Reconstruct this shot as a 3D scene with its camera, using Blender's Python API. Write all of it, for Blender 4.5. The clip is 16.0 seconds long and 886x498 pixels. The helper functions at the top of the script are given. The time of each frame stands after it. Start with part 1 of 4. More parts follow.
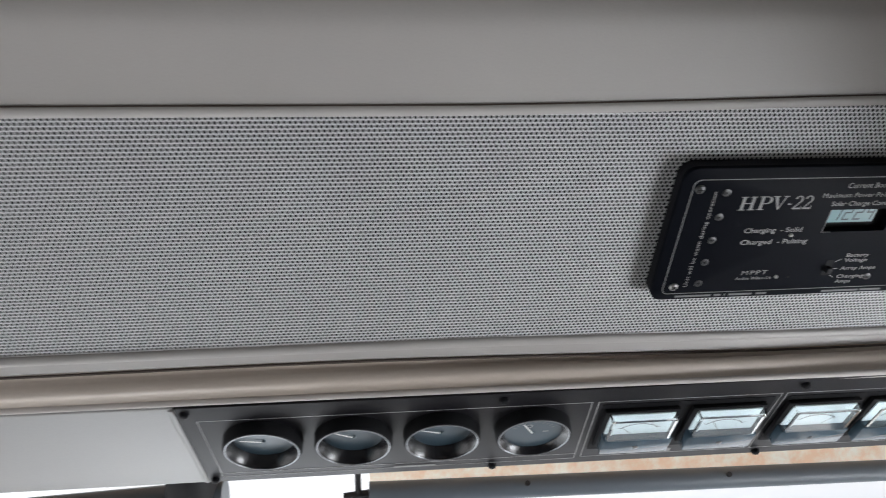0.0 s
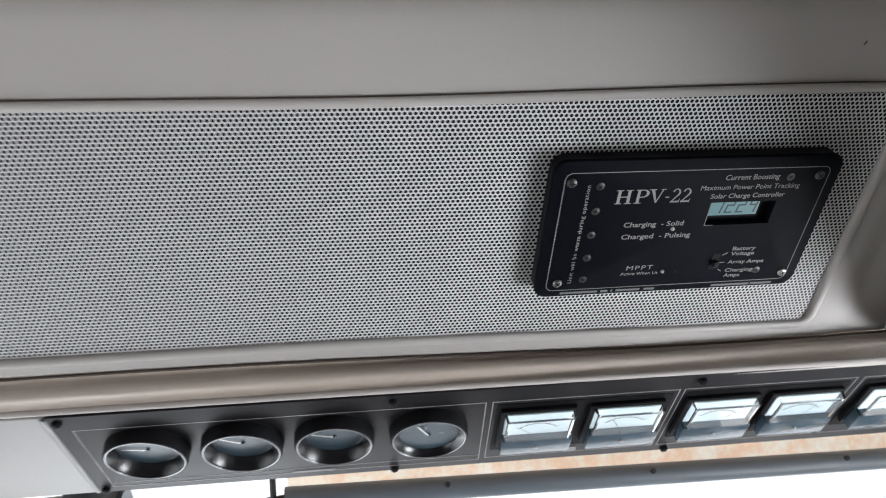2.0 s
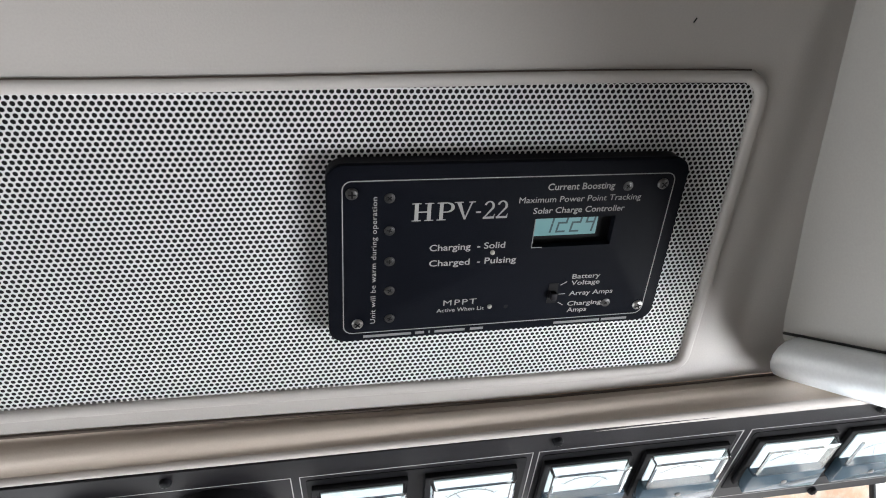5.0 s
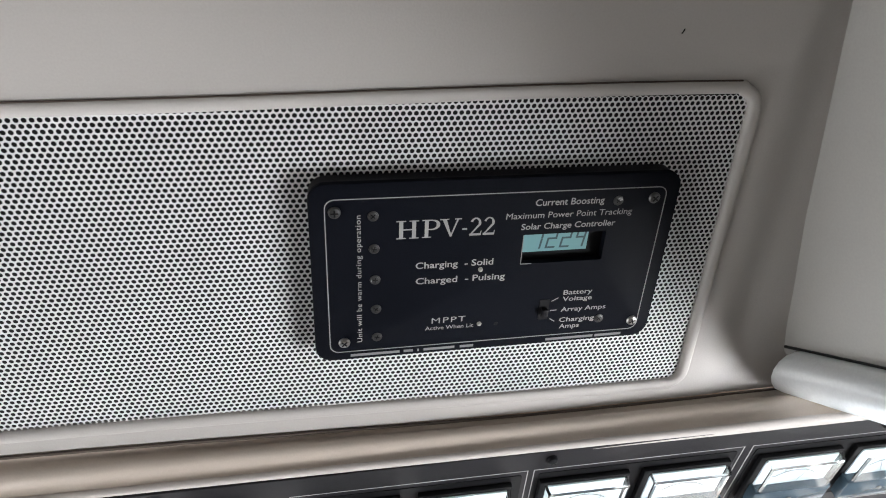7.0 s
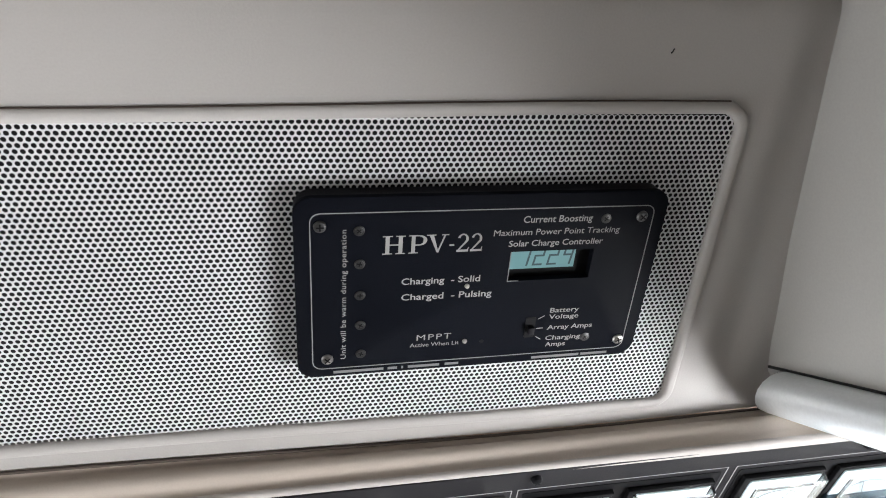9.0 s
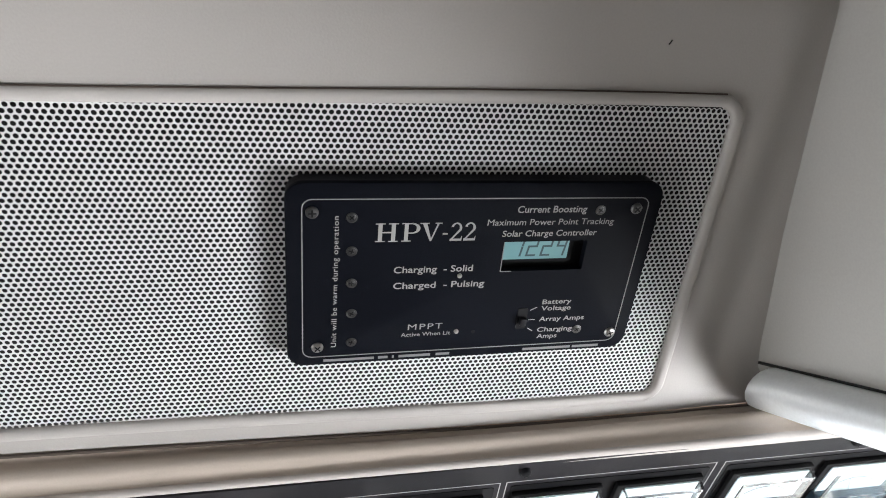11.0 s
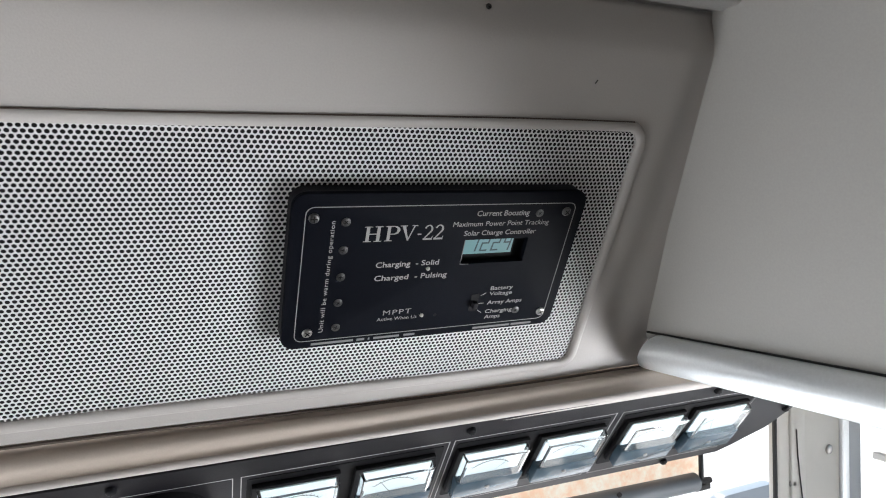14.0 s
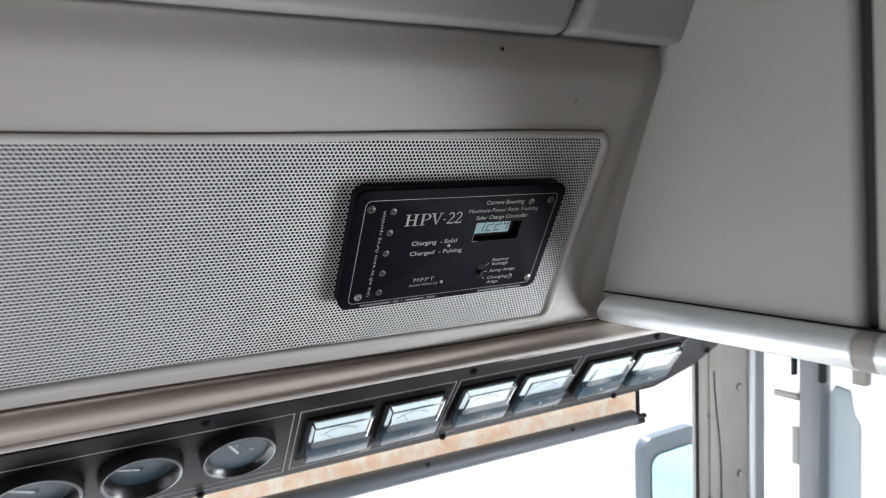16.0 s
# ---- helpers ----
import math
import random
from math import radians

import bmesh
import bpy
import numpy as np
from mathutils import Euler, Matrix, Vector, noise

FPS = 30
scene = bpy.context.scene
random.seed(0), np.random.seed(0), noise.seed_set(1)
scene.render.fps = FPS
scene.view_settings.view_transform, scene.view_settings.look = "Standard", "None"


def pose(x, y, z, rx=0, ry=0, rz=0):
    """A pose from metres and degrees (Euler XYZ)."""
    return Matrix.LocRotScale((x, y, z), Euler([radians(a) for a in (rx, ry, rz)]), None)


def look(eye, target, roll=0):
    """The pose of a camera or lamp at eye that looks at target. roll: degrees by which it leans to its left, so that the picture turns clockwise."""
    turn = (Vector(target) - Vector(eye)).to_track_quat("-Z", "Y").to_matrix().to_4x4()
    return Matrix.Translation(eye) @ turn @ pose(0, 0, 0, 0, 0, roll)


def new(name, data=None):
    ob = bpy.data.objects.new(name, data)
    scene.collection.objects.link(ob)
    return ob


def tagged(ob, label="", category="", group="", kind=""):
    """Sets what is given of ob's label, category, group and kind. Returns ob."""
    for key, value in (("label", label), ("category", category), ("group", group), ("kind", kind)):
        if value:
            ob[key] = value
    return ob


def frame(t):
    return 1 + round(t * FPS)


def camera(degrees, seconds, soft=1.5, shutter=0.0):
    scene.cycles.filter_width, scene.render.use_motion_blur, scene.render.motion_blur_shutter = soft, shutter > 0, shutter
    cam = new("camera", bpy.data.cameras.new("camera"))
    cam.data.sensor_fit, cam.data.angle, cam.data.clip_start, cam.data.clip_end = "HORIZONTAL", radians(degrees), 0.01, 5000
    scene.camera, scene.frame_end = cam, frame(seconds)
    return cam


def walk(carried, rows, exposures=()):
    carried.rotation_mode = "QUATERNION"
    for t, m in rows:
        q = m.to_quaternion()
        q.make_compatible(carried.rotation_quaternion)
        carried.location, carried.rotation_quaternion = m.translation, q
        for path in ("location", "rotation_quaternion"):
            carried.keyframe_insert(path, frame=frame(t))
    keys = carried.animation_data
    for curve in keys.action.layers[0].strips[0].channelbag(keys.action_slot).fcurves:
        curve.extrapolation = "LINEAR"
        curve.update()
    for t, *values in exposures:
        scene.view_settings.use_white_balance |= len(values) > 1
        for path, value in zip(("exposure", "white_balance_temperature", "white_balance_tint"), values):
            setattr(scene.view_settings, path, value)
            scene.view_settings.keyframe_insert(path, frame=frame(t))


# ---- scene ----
cam = camera(66.3, 16.0, soft=1.0, shutter=0.4)
PATH = [
    (0, (-0.059, 0.043, 1.593), (0.187, 2.014, 1.362), -0.9),
    (0.5, (-0.01, 0.054, 1.586), (0.261, 2.025, 1.386), -1.8),
    (1, (-0.033, 0.01, 1.606), (0.323, 1.969, 1.422), -3.2),
    (1.5, (-0.038, -0.002, 1.597), (0.32, 1.953, 1.378), -2.9),
    (2, (0.011, 0.047, 1.59), (0.307, 2.011, 1.352), -1.5),
    (2.5, (0.057, 0.089, 1.583), (0.317, 2.06, 1.364), -1.3),
    (3, (0.092, 0.098, 1.576), (0.331, 2.076, 1.392), -2.2),
    (3.5, (0.109, 0.105, 1.581), (0.387, 2.079, 1.412), -3.3),
    (4, (0.126, 0.104, 1.572), (0.473, 2.07, 1.445), -2.9),
    (4.2, (0.117, 0.106, 1.559), (0.554, 2.057, 1.503), -2.3),
    (6.5, (0.135, 0.113, 1.565), (0.502, 2.078, 1.51), -2.9),
    (7, (0.136, 0.114, 1.566), (0.515, 2.077, 1.525), -3.0),
    (7.5, (0.135, 0.117, 1.565), (0.541, 2.075, 1.529), -2.7),
    (8, (0.135, 0.117, 1.565), (0.553, 2.073, 1.551), -2.6),
    (8.5, (0.135, 0.118, 1.568), (0.562, 2.072, 1.558), -2.7),
    (9, (0.134, 0.119, 1.567), (0.571, 2.071, 1.565), -2.2),
    (11.5, (0.133, 0.122, 1.563), (0.597, 2.067, 1.549), -1.2),
    (12, (0.132, 0.119, 1.565), (0.6, 2.064, 1.552), -1.2),
    (12.5, (0.125, 0.118, 1.56), (0.637, 2.052, 1.52), -0.1),
    (13, (0.101, 0.11, 1.564), (0.765, 1.996, 1.503), -1.2),
    (13.5, (0.079, 0.099, 1.568), (0.856, 1.94, 1.506), -1.1),
    (14, (0.057, 0.078, 1.573), (0.9, 1.89, 1.504), -1.8),
    (14.5, (0.058, 0.08, 1.569), (0.903, 1.89, 1.466), -2.9),
    (15, (0.075, 0.124, 1.566), (0.852, 1.965, 1.471), -2.4),
    (15.5, (0.045, 0.101, 1.566), (0.942, 1.886, 1.482), -1.9),
    (16, (-0.054, 0.002, 1.589), (0.97, 1.711, 1.422), -2.3),
]
walk(cam, [(t, look(eye, target, roll)) for t, eye, target, roll in PATH],
     exposures=[(0.0, -0.02, 6330, 10), (0.5, 0.19, 6330, 10), (1.0, 0.22, 6350, 10), (2.0, 0.28, 6330, 10), (2.5, 0.37, 6280, 10), (4.0, 0.60, 6400, 10), (6.5, 0.66, 6500, 10),
                (9.0, 0.80, 6500, 10), (12.0, 0.76, 6500, 10), (13.0, 0.66, 6470, 10), (14.5, 0.49, 6350, 10), (15.3, 0.47, 6290, 10), (16.0, 0.26, 6330, 10)])

# ---- light ----
world = bpy.data.worlds.new("world")
scene.world = world
world.use_nodes = True
wn = world.node_tree
sky = wn.nodes.new("ShaderNodeTexSky")
sky.sky_type = "NISHITA"
sky.sun_disc = False
sky.sun_elevation = radians(48)
sky.sun_rotation = radians(18)
wn.links.new(sky.outputs[0], wn.nodes["Background"].inputs[0])
wn.nodes["Background"].inputs[1].default_value = 0.15

sun = new("sun", bpy.data.lights.new("sun", "SUN"))
sun.data.energy, sun.data.angle, sun.data.color = 5.0, radians(0.5), (1.0, 0.95, 0.88)
sun.matrix_world = look((2.0, 6.0, 7.0), (0, 0, 0))


def area_light(name, eye, target, w, h, watts, color):
    ob = new(name, bpy.data.lights.new(name, "AREA"))
    ob.data.shape, ob.data.size, ob.data.size_y = "RECTANGLE", w, h
    ob.data.energy, ob.data.color = watts, color
    ob.matrix_world = look(eye, target)
    return ob


# sky light by both cab side windows and the windscreen
area_light("passenger_window_light", (1.06, -0.08, 1.0), (0.2, 0.45, 1.53), 0.48, 0.40, 2.7, (0.95, 0.965, 0.99)).data.spread = radians(75)
# driver side window is unseen; its lamp lifts trim and cabinet
area_light("driver_window_light", (-1.22, 0.05, 1.0), (0.4, 0.35, 1.48), 0.8, 0.5, 1.4, (1.0, 0.96, 0.93))
area_light("windscreen_light", (-0.25, 0.66, 0.96), (0.38, 0.25, 1.48), 1.0, 0.3, 2.3, (0.90, 0.96, 1.0))
# added warm fill from behind; the rear wall has no window
area_light("rear_fill_light", (0.0, -3.8, 1.6), (0.0, 0.0, 1.5), 1.6, 0.8, 1.0, (1.0, 0.88, 0.79))


# ---- materials ----
def material(name, color, rough=0.5, metal=0.0, grain=0.0, size=400.0, bump=0.0, stain=0.0, stain_size=6.0, spec=0.5, coat=0.0):
    m = bpy.data.materials.new(name)
    m.use_nodes = True
    t = m.node_tree
    b = t.nodes["Principled BSDF"]
    b.inputs["Base Color"].default_value = (*color, 1)
    b.inputs["Roughness"].default_value = rough
    b.inputs["Metallic"].default_value = metal
    b.inputs["Specular IOR Level"].default_value = spec
    b.inputs["Coat Weight"].default_value = coat
    if grain or stain or bump:
        co = t.nodes.new("ShaderNodeTexCoord")
        fine = t.nodes.new("ShaderNodeTexNoise")
        fine.inputs["Scale"].default_value, fine.inputs["Detail"].default_value = size, 4
        broad = t.nodes.new("ShaderNodeTexNoise")
        broad.inputs["Scale"].default_value, broad.inputs["Detail"].default_value = stain_size, 5
        t.links.new(co.outputs["Object"], fine.inputs["Vector"])
        t.links.new(co.outputs["Object"], broad.inputs["Vector"])
        last = None
        for tex, amount in ((fine, grain), (broad, stain)):
            if not amount:
                continue
            ramp = t.nodes.new("ShaderNodeMapRange")
            ramp.inputs["From Min"].default_value, ramp.inputs["From Max"].default_value = 0.3, 0.7
            ramp.inputs["To Min"].default_value, ramp.inputs["To Max"].default_value = 1 - amount, 1 + amount
            t.links.new(tex.outputs["Fac"], ramp.inputs["Value"])
            mul = t.nodes.new("ShaderNodeVectorMath")
            mul.operation = "MULTIPLY"
            if last is None:
                mul.inputs[0].default_value = color
            else:
                t.links.new(last, mul.inputs[0])
            t.links.new(ramp.outputs[0], mul.inputs[1])
            last = mul.outputs[0]
        if last is not None:
            t.links.new(last, b.inputs["Base Color"])
        rr = t.nodes.new("ShaderNodeMapRange")
        rr.inputs["To Min"].default_value, rr.inputs["To Max"].default_value = max(rough - 0.08, 0.03), min(rough + 0.1, 1)
        t.links.new(broad.outputs["Fac"], rr.inputs["Value"])
        t.links.new(rr.outputs[0], b.inputs["Roughness"])
        if bump:
            bn = t.nodes.new("ShaderNodeBump")
            bn.inputs["Strength"].default_value, bn.inputs["Distance"].default_value = bump, 0.0006
            t.links.new(fine.outputs["Fac"], bn.inputs["Height"])
            t.links.new(bn.outputs[0], b.inputs["Normal"])
    return m


def glass(name, color=(1, 1, 1), rough=0.02, ior=1.45):
    m = bpy.data.materials.new(name)
    m.use_nodes = True
    b = m.node_tree.nodes["Principled BSDF"]
    b.inputs["Base Color"].default_value = (*color, 1)
    b.inputs["Roughness"].default_value = rough
    b.inputs["IOR"].default_value = ior
    b.inputs["Transmission Weight"].default_value = 1
    return m


def fabric(name, color, through_color, other=None, thin=0.55):
    m = bpy.data.materials.new(name)
    m.use_nodes = True
    t = m.node_tree
    d = t.nodes.new("ShaderNodeBsdfDiffuse")
    d.inputs[0].default_value = (*color, 1)
    l = t.nodes.new("ShaderNodeBsdfTranslucent")
    l.inputs[0].default_value = (*through_color, 1)
    mix = t.nodes.new("ShaderNodeMixShader")
    mix.inputs[0].default_value = thin
    t.links.new(d.outputs[0], mix.inputs[1])
    t.links.new(l.outputs[0], mix.inputs[2])
    if other is not None:
        blotch = t.nodes.new("ShaderNodeTexNoise")
        blotch.inputs["Scale"].default_value, blotch.inputs["Detail"].default_value, blotch.inputs["Roughness"].default_value = 34, 8, 0.7
        tint = t.nodes.new("ShaderNodeMix")
        tint.data_type = "RGBA"
        spread = t.nodes.new("ShaderNodeMapRange")
        spread.inputs["From Min"].default_value, spread.inputs["From Max"].default_value = 0.4, 0.6
        place = t.nodes.new("ShaderNodeTexCoord")
        t.links.new(place.outputs["Object"], blotch.inputs["Vector"])
        t.links.new(blotch.outputs["Fac"], spread.inputs["Value"])
        t.links.new(spread.outputs[0], tint.inputs["Factor"])
        tint.inputs["A"].default_value, tint.inputs["B"].default_value = (*through_color, 1), (*other, 1)
        t.links.new(tint.outputs["Result"], d.inputs[0])
        t.links.new(tint.outputs["Result"], l.inputs[0])
    weave = t.nodes.new("ShaderNodeTexNoise")
    weave.inputs["Scale"].default_value = 300
    bn = t.nodes.new("ShaderNodeBump")
    bn.inputs["Strength"].default_value, bn.inputs["Distance"].default_value = 0.3, 0.0005
    t.links.new(weave.outputs["Fac"], bn.inputs["Height"])
    t.links.new(bn.outputs[0], d.inputs["Normal"])
    t.links.new(mix.outputs[0], t.nodes["Material Output"].inputs[0])
    return m


BEIGE = material("beige_moulded_plastic", (0.385, 0.365, 0.345), 0.5, grain=0.025, size=900, bump=0.15, stain=0.04, stain_size=5)
# roll vinyl: the warm tint puts its brown shade into the colour
TAUPE = material("shade_warmed_vinyl", (0.45, 0.388, 0.332), 0.45, grain=0.03, size=900, bump=0.15, stain=0.05, stain_size=6)
PIPING_SKIN = material("pale_vinyl_piping", (0.47, 0.435, 0.41), 0.65, grain=0.03, size=900, bump=0.1)
VALANCE_SKIN = material("pale_grey_skin", (0.33, 0.327, 0.32), 0.5, grain=0.03, size=900, bump=0.1, stain=0.03)
HEADLINER = material("grey_headliner", (0.33, 0.325, 0.315), 0.75, grain=0.05, size=1200, bump=0.3, stain=0.03)
GRILLE = material("painted_grille_metal", (0.63, 0.63, 0.635), 0.42, grain=0.02, size=700, stain=0.04, stain_size=4)
CLOTH = material("black_speaker_cloth", (0.008, 0.008, 0.009), 0.95)
BLACK = material("black_powder_coat", (0.0035, 0.0042, 0.0068), 0.5, grain=0.15, size=1500, bump=0.05, stain=0.1, stain_size=14, spec=0.045)
CASE = material("black_case", (0.005, 0.005, 0.007), 0.5, spec=0.15, grain=0.15, size=1500, bump=0.2)
PLATE = material("dark_anodised_plate", (0.010, 0.0095, 0.0115), 0.45, spec=0.16, grain=0.1, size=1100, bump=0.12, stain=0.12, stain_size=9)
RECESS = material("matt_black_plastic", (0.006, 0.006, 0.007), 0.6, spec=0.12)
INK = material("silk_screen_ink", (0.23, 0.225, 0.22), 0.6)
INK_WORN = material("faded_print", (0.15, 0.15, 0.155), 0.6)
INK_LINE = material("pale_engraving_paint", (0.36, 0.355, 0.35), 0.6)
INK_DIM = material("worn_silk_screen_ink", (0.18, 0.18, 0.18), 0.6)
SCREW = material("blackened_screw", (0.075, 0.075, 0.075), 0.38, metal=0.9)
STEEL = material("worn_screw_steel", (0.32, 0.31, 0.30), 0.3, metal=1.0)
CHROME = material("chrome_rim", (0.34, 0.35, 0.37), 0.3, metal=1.0)
CONE = material("grey_gauge_wall", (0.009, 0.009, 0.011), 0.25, spec=0.5)
DIAL_DARK = material("dark_gauge_dial", (0.036, 0.060, 0.078), 0.3)
DIAL_WHITE = material("white_meter_dial", (0.60, 0.70, 0.73), 0.5)
METER_DARK = material("dark_meter_reflection", (0.042, 0.068, 0.090), 0.12, spec=0.5, stain=0.2, stain_size=40)
CLEAR = glass("clear_acrylic", (0.96, 0.98, 0.98), 0.03, 1.49)
LENS = glass("gauge_glass", (0.95, 0.98, 1.0), 0.02)
PANE = glass("window_glass", (0.97, 0.99, 0.98), 0.0)
LCD = material("lcd_grey_green", (0.15, 0.31, 0.325), 0.3)
LCD_INK = material("lcd_segment", (0.03, 0.065, 0.075), 0.4)
LAMP_CAP = material("clear_led_cap", (0.32, 0.31, 0.28), 0.15)
ALU = material("satin_aluminium", (0.86, 0.89, 0.91), 0.30, metal=0.45, grain=0.03, size=500, stain=0.06, stain_size=8)
RAIL = material("grey_anodised_rail", (0.34, 0.36, 0.38), 0.38, metal=0.3, stain=0.06, stain_size=8)
CABINET = material("beige_laminate", (0.36, 0.352, 0.332), 0.55, grain=0.03, size=700, bump=0.1, stain=0.03, stain_size=7)
GAP = material("black_gap_fill", (0.01, 0.01, 0.01), 0.7)
TUBE = material("grey_blue_roller_tube", (0.11, 0.13, 0.15), 0.45, stain=0.08)
SHADE = fabric("white_shade_fabric", (0.90, 0.90, 0.90), (0.97, 0.97, 0.97), thin=0.8)
PILLAR = material("painted_pillar", (0.55, 0.54, 0.51), 0.5, grain=0.03, size=600, stain=0.08, stain_size=12)
SEAM_LINE = material("brown_black_seam", (0.075, 0.056, 0.046), 0.8)
NEEDLE = material("white_needle_paint", (0.75, 0.75, 0.73), 0.5)
RUBBER = material("black_rubber_seal", (0.02, 0.02, 0.022), 0.7)
FLOOR = material("brown_carpet", (0.22, 0.18, 0.14), 0.9, grain=0.2, size=500, bump=0.5)
# walls are unseen; brown is chosen to warm the bounced light
WALL = material("bounce_brown_wall_panel", (0.34, 0.24, 0.17), 0.6, grain=0.03, stain=0.05)
DASH_BOUNCE = material("pale_bounce_dash", (0.66, 0.65, 0.63), 0.6, grain=0.05, size=600, bump=0.2, stain=0.05)
MIRROR_SHELL = material("grey_mirror_housing", (0.24, 0.29, 0.33), 0.4)
MIRROR_FACE = material("mirror_silver", (0.55, 0.85, 0.85), 0.03, metal=1.0)
VISOR = fabric("frosted_acrylic_visor", (0.70, 0.76, 0.80), (0.80, 0.86, 0.90))


# ---- building helpers ----
def part(name, bm, mat, parent=None, label="", smooth=True, angle=35):
    me = bpy.data.meshes.new(name)
    bm.to_mesh(me)
    bm.free()
    me.materials.append(mat)
    if smooth:
        me.shade_smooth()
        me.set_sharp_from_angle(angle=radians(angle))
    ob = new(name, me)
    if parent is not None:
        ob.parent = parent
    if label:
        ob["label"] = label
    return ob


def thing(name, m, label, category, group="", kind=""):
    ob = new(name)
    ob.empty_display_size = 0.02
    ob.matrix_world = m
    return tagged(ob, label, category, group, kind)


def add_box(bm, x0, x1, y0, y1, z0, z1, bevel=0.0, segments=2):
    made = bmesh.ops.create_cube(bm, size=1)
    vs = made["verts"]
    for v in vs:
        v.co = Vector(((x0 + x1) / 2 + v.co.x * (x1 - x0), (y0 + y1) / 2 + v.co.y * (y1 - y0), (z0 + z1) / 2 + v.co.z * (z1 - z0)))
    if bevel:
        es = list({e for v in vs for e in v.link_edges})
        bmesh.ops.bevel(bm, geom=es, offset=bevel, segments=segments, affect="EDGES", profile=0.5)
    return bm


def box(x0, x1, y0, y1, z0, z1, bevel=0.0, segments=2):
    return add_box(bmesh.new(), x0, x1, y0, y1, z0, z1, bevel, segments)


def rounded(x0, x1, y0, y1, r, n=6):
    """Outline of a rounded rectangle, anticlockwise."""
    pts = []
    for cx, cy, a0 in ((x1 - r, y1 - r, 0), (x0 + r, y1 - r, 90), (x0 + r, y0 + r, 180), (x1 - r, y0 + r, 270)):
        for k in range(n + 1):
            a = radians(a0 + 90 * k / n)
            pts.append((cx + r * math.cos(a), cy + r * math.sin(a)))
    return pts


def loft(loops, close_ends=(True, True), ring=True):
    """A skin over outlines of equal length; each one a list of (x, y, z)."""
    bm = bmesh.new()
    rows = [[bm.verts.new(p) for p in loop] for loop in loops]
    n = len(rows[0])
    for a, b in zip(rows, rows[1:]):
        for k in range(n if ring else n - 1):
            bm.faces.new((a[k], a[(k + 1) % n], b[(k + 1) % n], b[k]))
    if close_ends[0]:
        bm.faces.new(list(reversed(rows[0])))
    if close_ends[1]:
        bm.faces.new(rows[-1])
    bmesh.ops.recalc_face_normals(bm, faces=bm.faces)
    return bm


def slab(outline, z0, z1, bevel=0.0):
    """A plate with that outline, its upper edge rounded."""
    cx = sum(p[0] for p in outline) / len(outline)
    cy = sum(p[1] for p in outline) / len(outline)
    w = max(abs(p[0] - cx) for p in outline)
    h = max(abs(p[1] - cy) for p in outline)
    loops = [[(x, y, z0) for x, y in outline]]
    if bevel:
        for k in range(4):
            a = radians(90 * k / 3)
            d = bevel * (1 - math.cos(a))
            loops.append([(cx + (x - cx) * (1 - d / w), cy + (y - cy) * (1 - d / h), z1 - bevel + bevel * math.sin(a)) for x, y in outline])
    else:
        loops.append([(x, y, z1) for x, y in outline])
    return loft(loops)


def turned(profile, n=40, cx=0.0, cy=0.0, closed=False):
    """A turned body round the z axis from (radius, z) pairs."""
    loops = [[(cx + r * math.cos(2 * math.pi * k / n), cy + r * math.sin(2 * math.pi * k / n), z) for k in range(n)] for r, z in profile]
    if closed:
        loops.append(loops[0])
        return loft(loops, (False, False))
    return loft(loops)


def ribbon(points, width, z0, z1, closed=True):
    """A flat raised line along points."""
    bm = bmesh.new()
    n = len(points)
    rows = []
    for k in range(n):
        p = Vector((*points[k], 0))
        a = Vector((*points[k - 1], 0)) if closed or k else p
        b = Vector((*points[(k + 1) % n], 0)) if closed or k < n - 1 else p
        d1 = (p - a).normalized() if (p - a).length > 1e-9 else (b - p).normalized()
        d2 = (b - p).normalized() if (b - p).length > 1e-9 else d1
        t = (d1 + d2).normalized() if (d1 + d2).length > 1e-6 else d1
        s = Vector((-t.y, t.x, 0)) * (width / 2 / max(t.dot(d1), 0.5))
        rows.append([bm.verts.new((*(p + s).xy, z0)), bm.verts.new((*(p + s).xy, z1)), bm.verts.new((*(p - s).xy, z1)), bm.verts.new((*(p - s).xy, z0))])
    for k in range(n if closed else n - 1):
        a, b = rows[k], rows[(k + 1) % n]
        for i in range(3):
            bm.faces.new((a[i], a[i + 1], b[i + 1], b[i]))
    if not closed:
        bm.faces.new(rows[0])
        bm.faces.new(rows[-1])
    bmesh.ops.recalc_face_normals(bm, faces=bm.faces)
    return bm


def rod(p, q, r, n=14):
    p, q = Vector(p), Vector(q)
    turn = (q - p).to_track_quat("Z", "Y").to_matrix()
    loops = [[p + (q - p) * f + turn @ Vector((r * math.cos(2 * math.pi * k / n), r * math.sin(2 * math.pi * k / n), 0)) for k in range(n)] for f in (0, 1)]
    return loft(loops)


